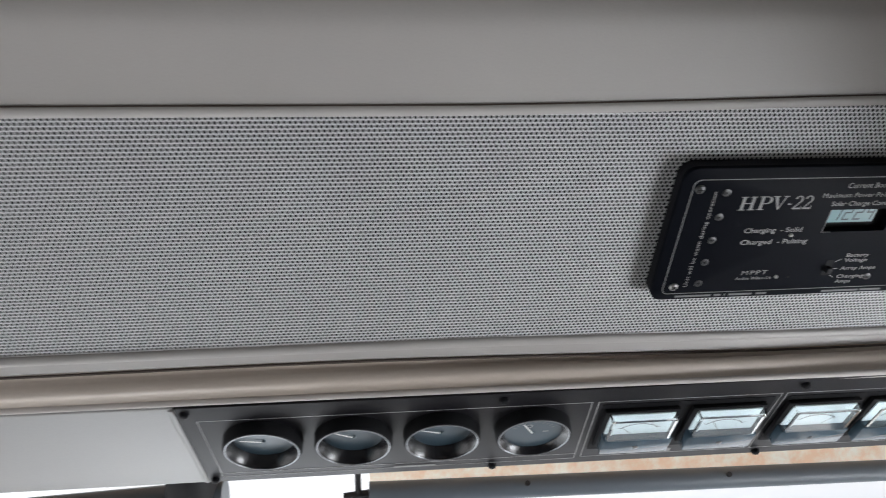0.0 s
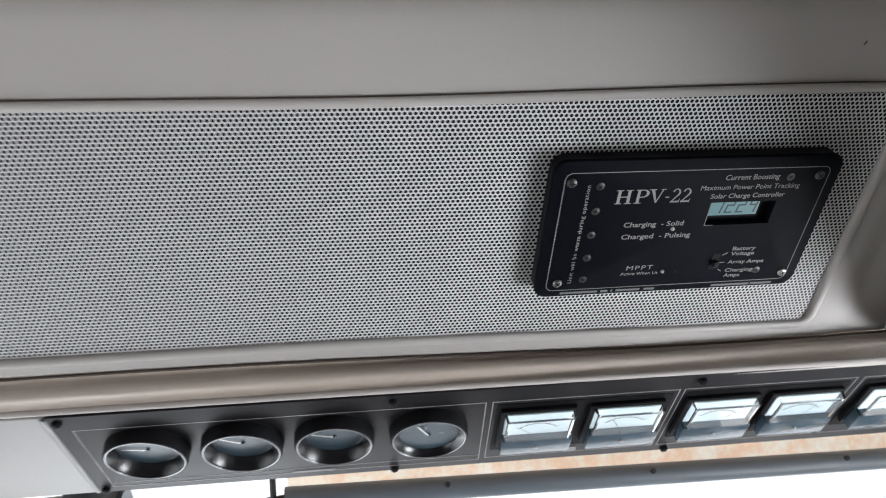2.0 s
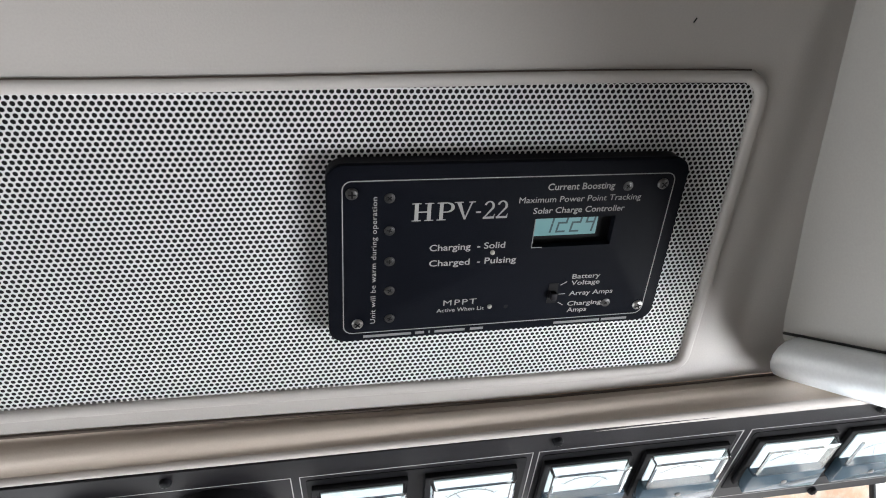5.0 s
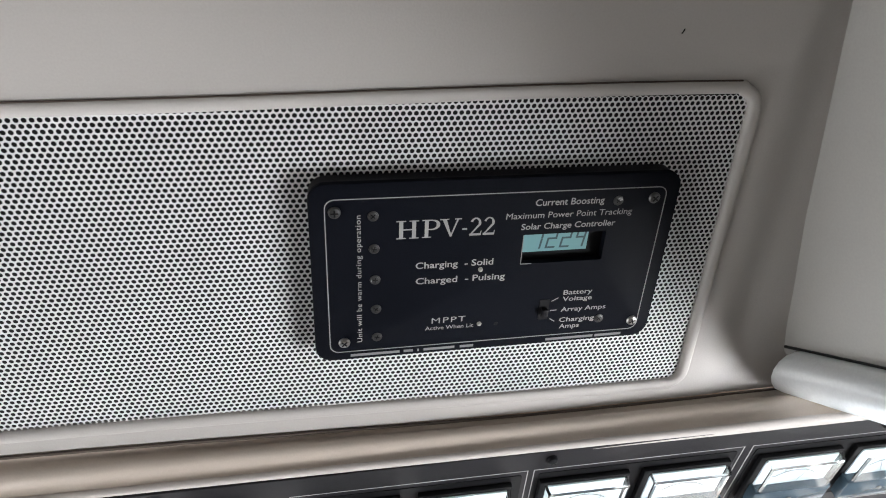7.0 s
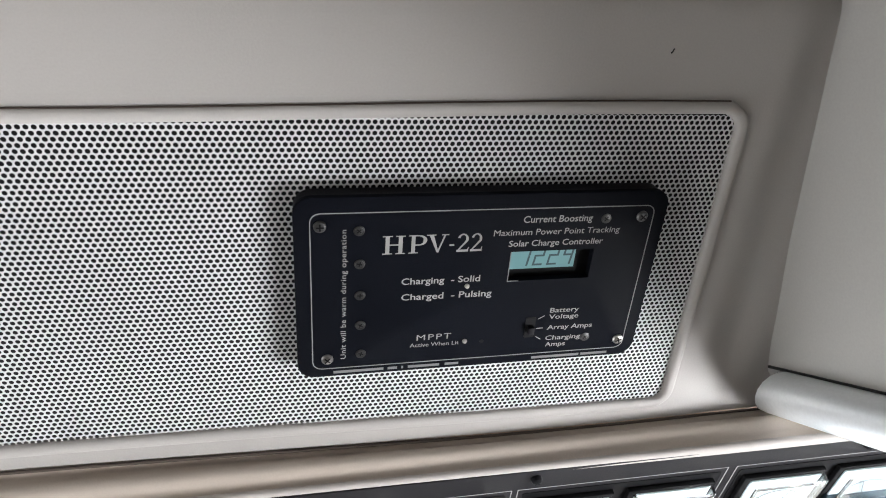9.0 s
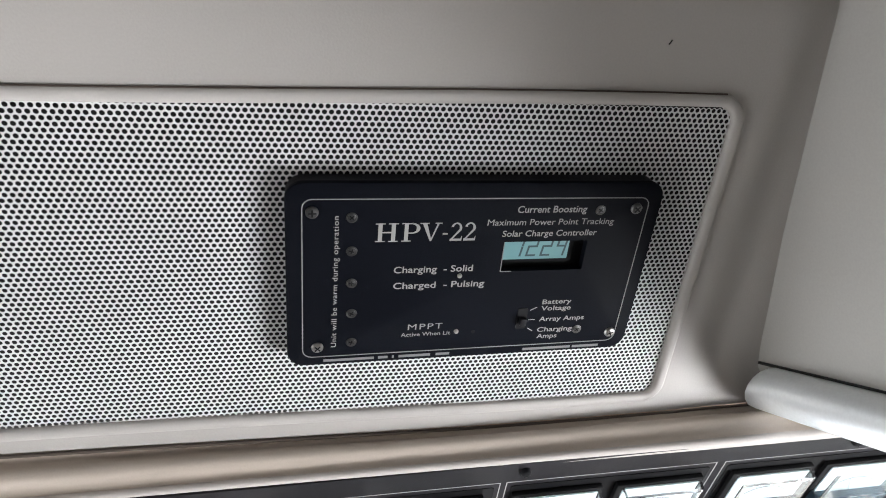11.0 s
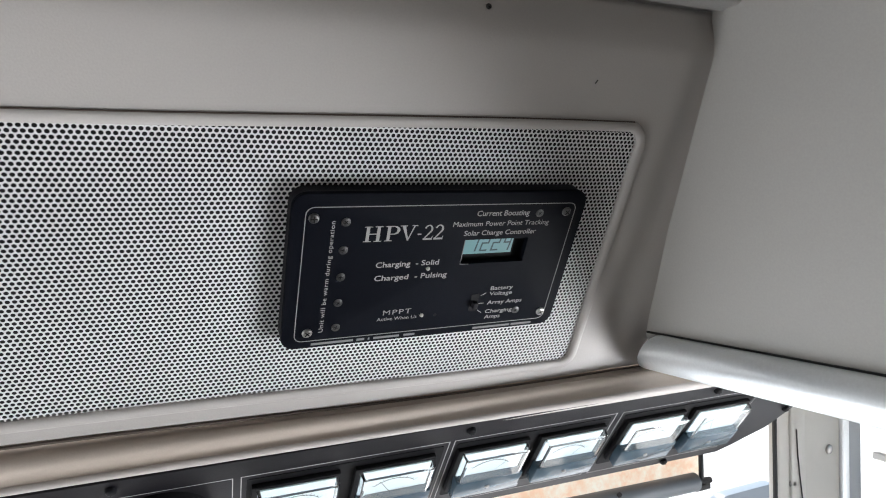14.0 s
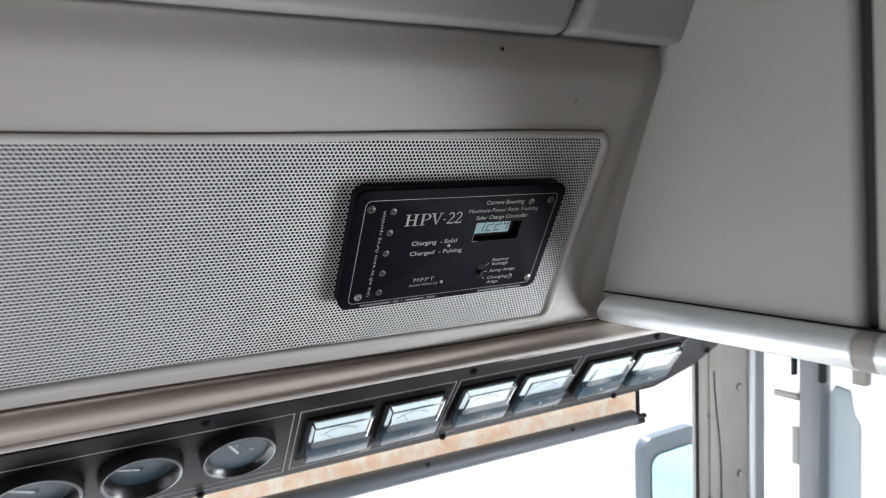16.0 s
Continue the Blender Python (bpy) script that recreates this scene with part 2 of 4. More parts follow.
def lettering(text, parent, x, y, z, width, height, mat=INK, turn=0, bold=0.0, slant=0.0, name="lettering", spacing=1.0):
    """Words in the built-in font, scaled to a width and a capital height, base line starting at (x, y)."""
    cu = bpy.data.curves.new(name, "FONT")
    cu.body = text
    cu.size = 1
    cu.offset = bold
    cu.shear = slant
    cu.space_character = spacing
    cu.resolution_u = 3
    tmp = bpy.data.objects.new(name, cu)
    scene.collection.objects.link(tmp)
    me = bpy.data.meshes.new_from_object(tmp.evaluated_get(bpy.context.evaluated_depsgraph_get()))
    bpy.data.objects.remove(tmp)
    bpy.data.curves.remove(cu)
    co = np.empty(len(me.vertices) * 3)
    me.vertices.foreach_get("co", co)
    co = co.reshape(-1, 3)
    x0, x1 = co[:, 0].min(), co[:, 0].max()
    sx, sy = width / (x1 - x0), height / 0.69
    lx, ly = (co[:, 0] - x0) * sx, co[:, 1] * sy
    c, s = math.cos(radians(turn)), math.sin(radians(turn))
    co[:, 0], co[:, 1], co[:, 2] = x + lx * c - ly * s, y + lx * s + ly * c, z
    me.vertices.foreach_set("co", co.ravel())
    me.update()
    me.materials.clear()
    me.materials.append(mat)
    me.name = name
    ob = new(name, me)
    ob.parent = parent
    return ob


def cross_screw(name, parent, x, y, z, r, mat, depth=0.0016, label=""):
    """A pan-head screw with a cross recess; the recess is a mesh of its own."""
    head = part(name, turned([(r, z - 0.0005), (r, z + depth * 0.35), (r * 0.82, z + depth * 0.8), (r * 0.45, z + depth), (0.0001, z + depth)], 20, x, y), mat, parent, label)
    bm = bmesh.new()
    a = random.uniform(0, math.pi)
    for q in (a, a + math.pi / 2):
        d = Vector((math.cos(q), math.sin(q), 0)) * r * 0.62
        s = Vector((-math.sin(q), math.cos(q), 0)) * r * 0.13
        c = Vector((x, y, z + depth + 0.00012))
        bm.faces.new([bm.verts.new(c + d * i + s * j) for i, j in ((-1, -1), (1, -1), (1, 1), (-1, 1))])
    part("cross_recess", bm, RECESS, head, smooth=False)
    return head


def lay(x, y, z, angle, yaw):
    """Frame of a leaning face: x along it, y up it, z out of it towards the cab."""
    return Matrix.Translation((x, y, z)) @ pose(0, 0, 0, 0, 0, yaw) @ pose(0, 0, 0, 90 + angle)


PANEL = lay(0, 0.4787, 1.5179, 29.5, 0)
STRIP = lay(0.110, 0.517, 1.419, 40.0, -3.0) @ Matrix.Translation((0, 0.0078, 0)) @ pose(0, 0, 0, 0, 0, 0.92)


def sweep(path, profile, closed=True):
    """A moulding along points (x, y); the profile holds (distance to the outside, height)."""
    bm = bmesh.new()
    n = len(path)
    rows = []
    for k in range(n):
        p = Vector(path[k])
        a = Vector(path[k - 1]) if closed or k else p
        b = Vector(path[(k + 1) % n]) if closed or k < n - 1 else p
        d1 = (p - a) if (p - a).length > 1e-9 else (b - p)
        d2 = (b - p) if (b - p).length > 1e-9 else d1
        d1, d2 = d1.normalized(), d2.normalized()
        t = (d1 + d2).normalized()
        s = Vector((t.y, -t.x)) / max(t.dot(d1), 0.6)
        rows.append([bm.verts.new((p.x + s.x * o, p.y + s.y * o, h)) for o, h in profile])
    for k in range(n if closed else n - 1):
        a, b = rows[k], rows[(k + 1) % n]
        for i in range(len(profile) - 1):
            bm.faces.new((a[i], a[i + 1], b[i + 1], b[i]))
    bmesh.ops.recalc_face_normals(bm, faces=bm.faces)
    return bm


def smooth_step(v):
    v = min(max(v, 0.0), 1.0)
    return v * v * (3 - 2 * v)


# ---- overhead panel with the perforated speaker grille ----
def grille_top(x):
    return 0.1209 + 0.0064 * smooth_step((x + 0.02) / 0.36)


def grille_bottom(x):
    return -0.0480 - 0.0015 * smooth_step((x + 0.3) / 0.3) - 0.0087 * smooth_step((x + 0.05) / 0.42)


def grille_right(u):
    return 0.3572 - 0.016 * u


def lower_edge(x):
    return -0.0655 - 0.0070 * smooth_step((x + 0.15) / 0.45)


def seam_u(x):
    """Where the panel meets the headliner boards above."""
    return 0.1955 + 0.0065 * smooth_step((x + 0.1) / 0.42)


def shell_depth(x, u):
    back = 0.0065 * smooth_step((x - 0.372) / 0.030) * smooth_step((u + 0.085) / 0.07)
    cove = 0.003 * smooth_step((x - 0.396) / 0.024) * smooth_step((u + 0.074) / 0.03) * smooth_step((0.06 - u) / 0.08)
    top = 0.011 * smooth_step((u - seam_u(x) + 0.034) / 0.034) ** 2
    bulge = 0.004 * smooth_step((x + 0.1) / 0.45) * smooth_step((-0.056 - u) / 0.018)
    return -back - top + cove + bulge


LEFT, RIGHT = -0.80, 0.440


def shell_mesh():
    bm = bmesh.new()

    def grid(f, nx, ny):
        rows = [[bm.verts.new(f(i / nx, j / ny)) for i in range(nx + 1)] for j in range(ny + 1)]
        for a, b in zip(rows, rows[1:]):
            for i in range(nx):
                bm.faces.new((a[i], a[i + 1], b[i + 1], b[i]))

    def at(x, u):
        return (x, u, shell_depth(x, u))

    xt, xb = grille_right(0.126), grille_right(-0.058)
    top0, bot0 = grille_top(xt), grille_bottom(xb)

    def rolled(x, u, j):
        return (x, u, shell_depth(x, u) - 0.004 * max(0, 0.1 - j) / 0.1)

    def upper(i, j):
        x = LEFT + i * (xt - LEFT)
        return at(x, grille_top(x) + j * (seam_u(x) - 0.0007 - grille_top(x)))

    def lower(i, j):
        x = LEFT + i * (xb - LEFT)
        return rolled(x, grille_bottom(x) + (lower_edge(x) - grille_bottom(x)) * (1 - j), j)

    def upper_right(i, j):
        x = xt + i * (RIGHT - xt)
        return at(x, top0 + j * (seam_u(x) - 0.0007 - top0))

    def right(i, j):
        u = bot0 + j * (top0 - bot0)
        x = xb + (xt - xb) * j
        return at(x + i * (RIGHT - x), u)

    def corner(i, j):
        x = xb + i * (RIGHT - xb)
        return rolled(x, bot0 + (lower_edge(x) - bot0) * (1 - j), j)

    grid(upper, 60, 24)
    grid(lower, 60, 12)
    grid(upper_right, 16, 24)
    grid(right, 16, 40)
    grid(corner, 16, 12)
    bmesh.ops.remove_doubles(bm, verts=bm.verts, dist=0.0004)
    bmesh.ops.recalc_face_normals(bm, faces=bm.faces)
    if sum(f.normal.z for f in bm.faces) < 0:
        bmesh.ops.reverse_faces(bm, faces=bm.faces)
    return bm


overhead = thing("overhead_panel", PANEL, "moulded beige overhead cab panel with a perforated speaker grille", "overhead panel")
shell = part("shell", shell_mesh(), BEIGE, overhead, angle=60)
shell_solid = shell.modifiers.new("thickness", "SOLIDIFY")
shell_solid.thickness, shell_solid.offset = 0.003, -1

# dark bead added where the open seam groove reads dark
seam_path = [(LEFT + (RIGHT - LEFT) * k / 60, lower_edge(LEFT + (RIGHT - LEFT) * k / 60)) for k in range(61)]
seam_bm = sweep(seam_path, [(0.0009 * math.cos(k * math.pi / 4), 0.0009 * math.sin(k * math.pi / 4)) for k in range(9)], closed=False)
for v in seam_bm.verts:
    v.co.z += shell_depth(v.co.x, lower_edge(v.co.x))
part("seam_bead", seam_bm, SEAM_LINE, overhead, "thin dark bead in place of the open seam along the lower edge")

# outline of the grille's opening, its free corners rounded
outline = [(LEFT + 0.12, grille_bottom(-0.7)), ]
for k in range(1, 31):
    x = LEFT + 0.12 + (grille_right(-0.058) - 0.008 - LEFT - 0.12) * k / 30
    outline.append((x, grille_bottom(x)))
for k in range(1, 6):
    a = radians(-90 + 90 * k / 6)
    outline.append((grille_right(-0.05) - 0.008 + 0.008 * math.cos(a), grille_bottom(0.36) + 0.008 + 0.008 * math.sin(a)))
for k in range(12):
    u = -0.050 + (0.118 + 0.050) * k / 11
    outline.append((grille_right(u), u))
for k in range(1, 6):
    a = radians(90 * k / 6)
    outline.append((grille_right(0.118) - 0.008 + 0.008 * math.cos(a), 0.118 + 0.008 * math.sin(a)))
for k in range(31):
    x = grille_right(0.118) - 0.008 - (grille_right(0.118) - 0.008 - LEFT - 0.12) * k / 30
    outline.append((x, grille_top(x)))
part("grille_bezel", sweep(outline, [(-0.0004, -0.0016), (-0.0004, 0.0006), (0.0004, 0.0017), (0.0018, 0.0024), (0.0042, 0.0025), (0.0054, 0.0020), (0.0061, 0.0008), (0.0063, -0.004)]), BEIGE, overhead, "rounded beige moulding round the grille", angle=70)

# dark bead paints the shade in the gap above the moulding
joint = outline[-31:]
part("bezel_gap_shade", sweep(joint, [(0.0061 + 0.0005 * math.cos(radians(a)), 0.0006 + 0.0007 * math.sin(radians(a))) for a in range(0, 181, 45)], closed=False), SEAM_LINE, overhead, "thin dark line for the shaded gap along the upper edge of the moulding")


def grille_mesh(pitch=0.00303, r=0.00116, thick=0.0003, z=-0.0012):
    """Sheet of six-sided cells with a round hole in each."""
    verts, faces = [], []
    dy = pitch * math.sqrt(3) / 2
    hexr = pitch / math.sqrt(3)
    rows = int(0.19 / dy)
    inner = [(r * math.cos(radians(30 * k)), r * math.sin(radians(30 * k))) for k in range(12)]
    outer = [(hexr * math.cos(radians(30 + 60 * k)), hexr * math.sin(radians(30 + 60 * k))) for k in range(6)]
    for j in range(rows):
        v = -0.062 + j * dy
        for i in range(int(1.0 / pitch)):
            x = -0.60 + (i + 0.5 * (j % 2)) * pitch
            if x > grille_right(v) + 0.0018 or v < grille_bottom(x) - 0.0018 or v > grille_top(x) + 0.0018:
                continue
            hidden = 0.146 < x < 0.312 and -0.003 < v < 0.08
            n = len(verts)
            verts.extend((x + a, v + b, z) for a, b in outer)
            if hidden:
                faces.append([n + k for k in range(6)])
                continue
            verts.extend((x + a, v + b, z) for a, b in inner)
            verts.extend((x + a, v + b, z - thick) for a, b in inner)
            p, q = n + 6, n + 18
            for k in range(6):
                # the corner k lies at 30 + 60 k degrees, hole points at 30 m degrees
                m = 2 * k + 1
                faces.append((n + k, n + (k + 1) % 6, p + (m + 1) % 12))
                faces.append((n + k, p + (m + 1) % 12, p + m % 12))
                faces.append((n + (k + 1) % 6, p + (m + 2) % 12, p + (m + 1) % 12))
            for m in range(12):
                faces.append((p + m, p + (m + 1) % 12, q + (m + 1) % 12, q + m))
    me = bpy.data.meshes.new("grille")
    me.from_pydata(verts, [], faces)
    me.update()
    me.materials.append(GRILLE)
    return me


grille = new("grille", grille_mesh())
grille.parent = overhead
grille["label"] = "pale painted sheet metal with fine round holes"
part("speaker_cloth", box(-0.70, 0.362, -0.060, 0.130, -0.0060, -0.0032), CLOTH, overhead, "black cloth behind the holes", smooth=False)
for x, u in ((0.233, 0.190), (-0.30, 0.190)):
    cross_screw("panel_screw", overhead, x, u, -0.006, 0.0016, SCREW, 0.001)

part("scuff_mark", ribbon([(0.3092, 0.1556), (0.3098, 0.1564), (0.3104, 0.1578)], 0.0005, -0.0006, 0.0003, closed=False), CONE, overhead, "small dark scuff", smooth=False)

# ---- rolled trim below the grille, valance behind the instruments ----
# across the roll: share of the way from the panel's edge to the plate, and how far it stands out
ROLL = [(-0.10, -0.0090), (-0.04, -0.0034), (0.02, -0.0020), (0.08, -0.0036), (0.16, -0.0042), (0.23, -0.0028), (0.29, -0.0002), (0.36, 0.0022), (0.44, 0.0033),
        (0.51, 0.0028), (0.58, 0.0012), (0.64, -0.0006), (0.71, -0.0018), (0.79, -0.0022), (0.86, -0.0022), (1.0, -0.0034)]
PIPING = [(0.875, -0.0050), (0.885, -0.0022), (0.905, -0.0006), (0.935, 0.0002), (0.965, 0.0000), (0.985, -0.0008), (1.0, -0.0040)]
roll_base = Matrix.Translation((0.110, 0.5055, 1.4165)) @ pose(0, 0, 0, 0, 0, -3)
roll = thing("rolled_trim", roll_base, "beige padded trim roll along the lower edge of the overhead panel", "trim")


def roll_mesh(profile, a, b, n=70):
    """The padded strip between the panel's lower edge and the plate's upper edge."""
    loops = []
    back = roll_base.inverted()
    for k in range(n + 1):
        x = a + (b - a) * k / n
        edge = PANEL @ Vector((x, lower_edge(x), shell_depth(min(x, RIGHT), lower_edge(x)) - 0.0010))
        foot = STRIP @ Vector((x - 0.110, 0.0142, 0.0004))
        foot += (STRIP @ Vector((x - 0.109, 0.0142, 0.0004)) - foot) * ((x - foot.x) / 0.001)
        way = foot - edge
        out = Vector((0, way.z, -way.y)).normalized()
        out = out if out.y < 0 else -out
        loops.append([tuple(back @ (edge + way * f + out * h)) for f, h in profile])
    return loft(loops, (False, False), ring=False)


for name, profile, mat, label in (("roll", ROLL, TAUPE, ""), ("piping", PIPING, PIPING_SKIN, "narrow pale piping")):
    roll_ob = part(name, roll_mesh(profile, -0.95, 0.56), mat, roll, label, angle=75)
    if sum(f.normal.z for f in roll_ob.data.polygons) < 0:
        roll_ob.data.flip_normals()
    rs = roll_ob.modifiers.new("thickness", "SOLIDIFY")
    rs.thickness, rs.offset = 0.0012, -1

VALANCE = [(-0.95, 0.0100), (-0.95, -0.1085), (0.4435, -0.1085), (0.4605, -0.0985), (0.4905, -0.0760), (0.5065, -0.0450), (0.5175, 0.0100)]
valance = thing("valance", STRIP, "pale grey moulded valance carrying the instrument plate", "trim")
part("board", slab(list(reversed(VALANCE))[::-1], -0.014, -0.0004, 0.002), VALANCE_SKIN, valance, angle=50)
part("border_lip", sweep([(-0.3040, 0.0080), (-0.3043, -0.1060)], [(0.0026 * math.cos(radians(a)), -0.0006 + 0.0018 * math.sin(radians(a))) for a in range(0, 181, 30)], closed=False), VALANCE_SKIN, valance, "rounded lip beside the instrument plate")

# ---- instrument plate ----
plate_outline = [(-0.3012, 0.0126), (-0.3015, -0.1035), (0.4415, -0.1035), (0.4560, -0.0950), (0.4850, -0.0735), (0.5010, -0.0440), (0.5120, 0.0126)]
inst = thing("instrument_plate", STRIP, "dark grey engraved plate for gauges and panel meters", "instrument panel")
part("plate", slab(plate_outline, 0.0, 0.0018, 0.0006), PLATE, inst, angle=50)


def outline_box(s0, s1, u0, u1, slant=0.0):
    return [(s0, u1), (s0, u0), (s1, u0), (s1, u1)]


Z1 = 0.0019
part("engraved_line", ribbon(outline_box(-0.2890, 0.0004, -0.0950, -0.0060), 0.0006, 0.0017, Z1), INK_LINE, inst, "thin pale engraved line", smooth=False)
part("engraved_line", ribbon([(-0.287, -0.0890), (0.0001, -0.0870)], 0.0005, 0.0017, Z1, closed=False), INK_LINE, inst, smooth=False)
for a, b in ((0.0056, 0.1470), (0.1510, 0.2875), (0.2935, 0.4360)):
    part("engraved_line", ribbon(outline_box(a, b, -0.0930, -0.0060), 0.0006, 0.0017, Z1), INK_LINE, inst, smooth=False)
    part("meter_cutout", slab(rounded(a + 0.0032, b - 0.0032, -0.0800, -0.0100, 0.002, 3), 0.0012, 0.0022), RECESS, inst, smooth=False)
for s, u in ((-0.0670, 0.0045), (0.1605, 0.0050), (0.3810, 0.0040), (-0.0685, -0.0992), (0.1590, -0.0992), (0.3775, -0.0992), (-0.2955, 0.0050), (-0.296, -0.0985), (0.4890, -0.0450)):
    cross_screw("plate_screw", inst, s, u, 0.0018, 0.0034, CASE, 0.0034, "black cross-head screw")
for s, u, w in ((-0.150, -0.0925, 0.034), (0.0708, -0.0860, 0.0105), (0.0708, -0.0882, 0.0105), (0.0708, -0.0904, 0.0105), (0.2140, -0.0860, 0.0105), (0.2140, -0.0882, 0.0105), (0.3600, -0.0860, 0.0105), (0.3600, -0.0882, 0.0105)):
    part("illegible_caption", box(s, s + w, u - 0.0006, u + 0.0006, 0.0022, 0.0024), INK_LINE, inst, smooth=False)


# ---- round gauges ----
def round_gauge(deep, needle_turn, label):
    g = thing("round_gauge", Matrix.Identity(4), label, "gauge", "round gauges on the instrument plate")
    ro, ri = 0.0292, 0.0268
    part("housing", turned([(ro + 0.0006, 0.0), (ro, 0.0085), (ro - 0.0008, 0.0098), (ri, 0.0098), (ri, 0.004), (ro - 0.004, 0.0)], 56, closed=True), RECESS, g, "black gauge housing", angle=50)
    part("rim", turned([(ri + 0.0009, 0.0095), (ri + 0.0007, 0.0103), (ri + 0.0003, 0.0104), (ri - 0.0001, 0.0100), (ri, 0.0092)], 64, closed=True), CHROME, g, "thin bright rim", angle=60)
    z = 0.0100 - deep
    part("inner_wall", turned([(ri, 0.0099), (ri - 0.0015, 0.0085), (ri - 0.0045, z + 0.001), (ri - 0.005, z - 0.0004), (ri - 0.0005, z - 0.0004), (ri + 0.0004, 0.0099)], 56, closed=True), CONE, g, angle=40)
    part("dial", turned([(ri - 0.0045, z - 0.001), (ri - 0.0045, z), (0.0001, z)], 48), DIAL_DARK, g)
    bm = bmesh.new()
    for k in range(11):
        a = radians(150 - 12 * k)
        d = Vector((math.cos(a), math.sin(a), 0))
        t = Vector((-d.y, d.x, 0)) * 0.0002
        p, q = d * 0.0155, d * (0.0185 if k % 5 else 0.0195)
        bm.faces.new([bm.verts.new(v + Vector((0, 0, z + 0.0003))) for v in (p - t, q - t, q + t, p + t)])
    part("scale_marks", bm, INK, g, smooth=False)
    a = radians(needle_turn)
    d = Vector((math.cos(a), math.sin(a), 0))
    t = Vector((-d.y, d.x, 0))
    bm = bmesh.new()
    bm.faces.new([bm.verts.new(v + Vector((0, 0, z + 0.0012))) for v in (-d * 0.001 - t * 0.0007, d * 0.0175 - t * 0.0005, d * 0.0175 + t * 0.0005, -d * 0.001 + t * 0.0007)])
    part("needle", bm, NEEDLE, g, "pale needle", smooth=False)
    part("hub", turned([(0.0013, z), (0.0013, z + 0.0012), (0.0009, z + 0.0016), (0.0001, z + 0.0016)], 20), DIAL_DARK, g)
    return g


for s, deep, turn_deg, label in ((-0.2470, 0.0095, 168, "round black gauge with bright rim and a deep dark dial"), (-0.1790, 0.0095, 150, "round black gauge with bright rim and a deep dark dial"),
                                 (-0.1118, 0.0095, 160, "round black gauge with bright rim and a deep dark dial"), (-0.0415, 0.0050, 120, "round black gauge with bright rim and a shallow dark dial")):
    g = round_gauge(deep, turn_deg, label)
    if deep < 0.006:
        part("printed_mark", ribbon([(-0.004 + 0.0022 * math.cos(radians(a)), 0.0105 + 0.0022 * math.sin(radians(a))) for a in range(0, 360, 30)], 0.0006, 0.0051, 0.0053), INK_LINE, g, "small pale printed ring", smooth=False)
        part("printed_mark", box(0.0075, 0.0115, 0.0015, 0.0024, 0.0051, 0.0053), INK_LINE, g, smooth=False)
    g.matrix_world = STRIP @ Matrix.Translation((s, -0.0382, 0.0018))


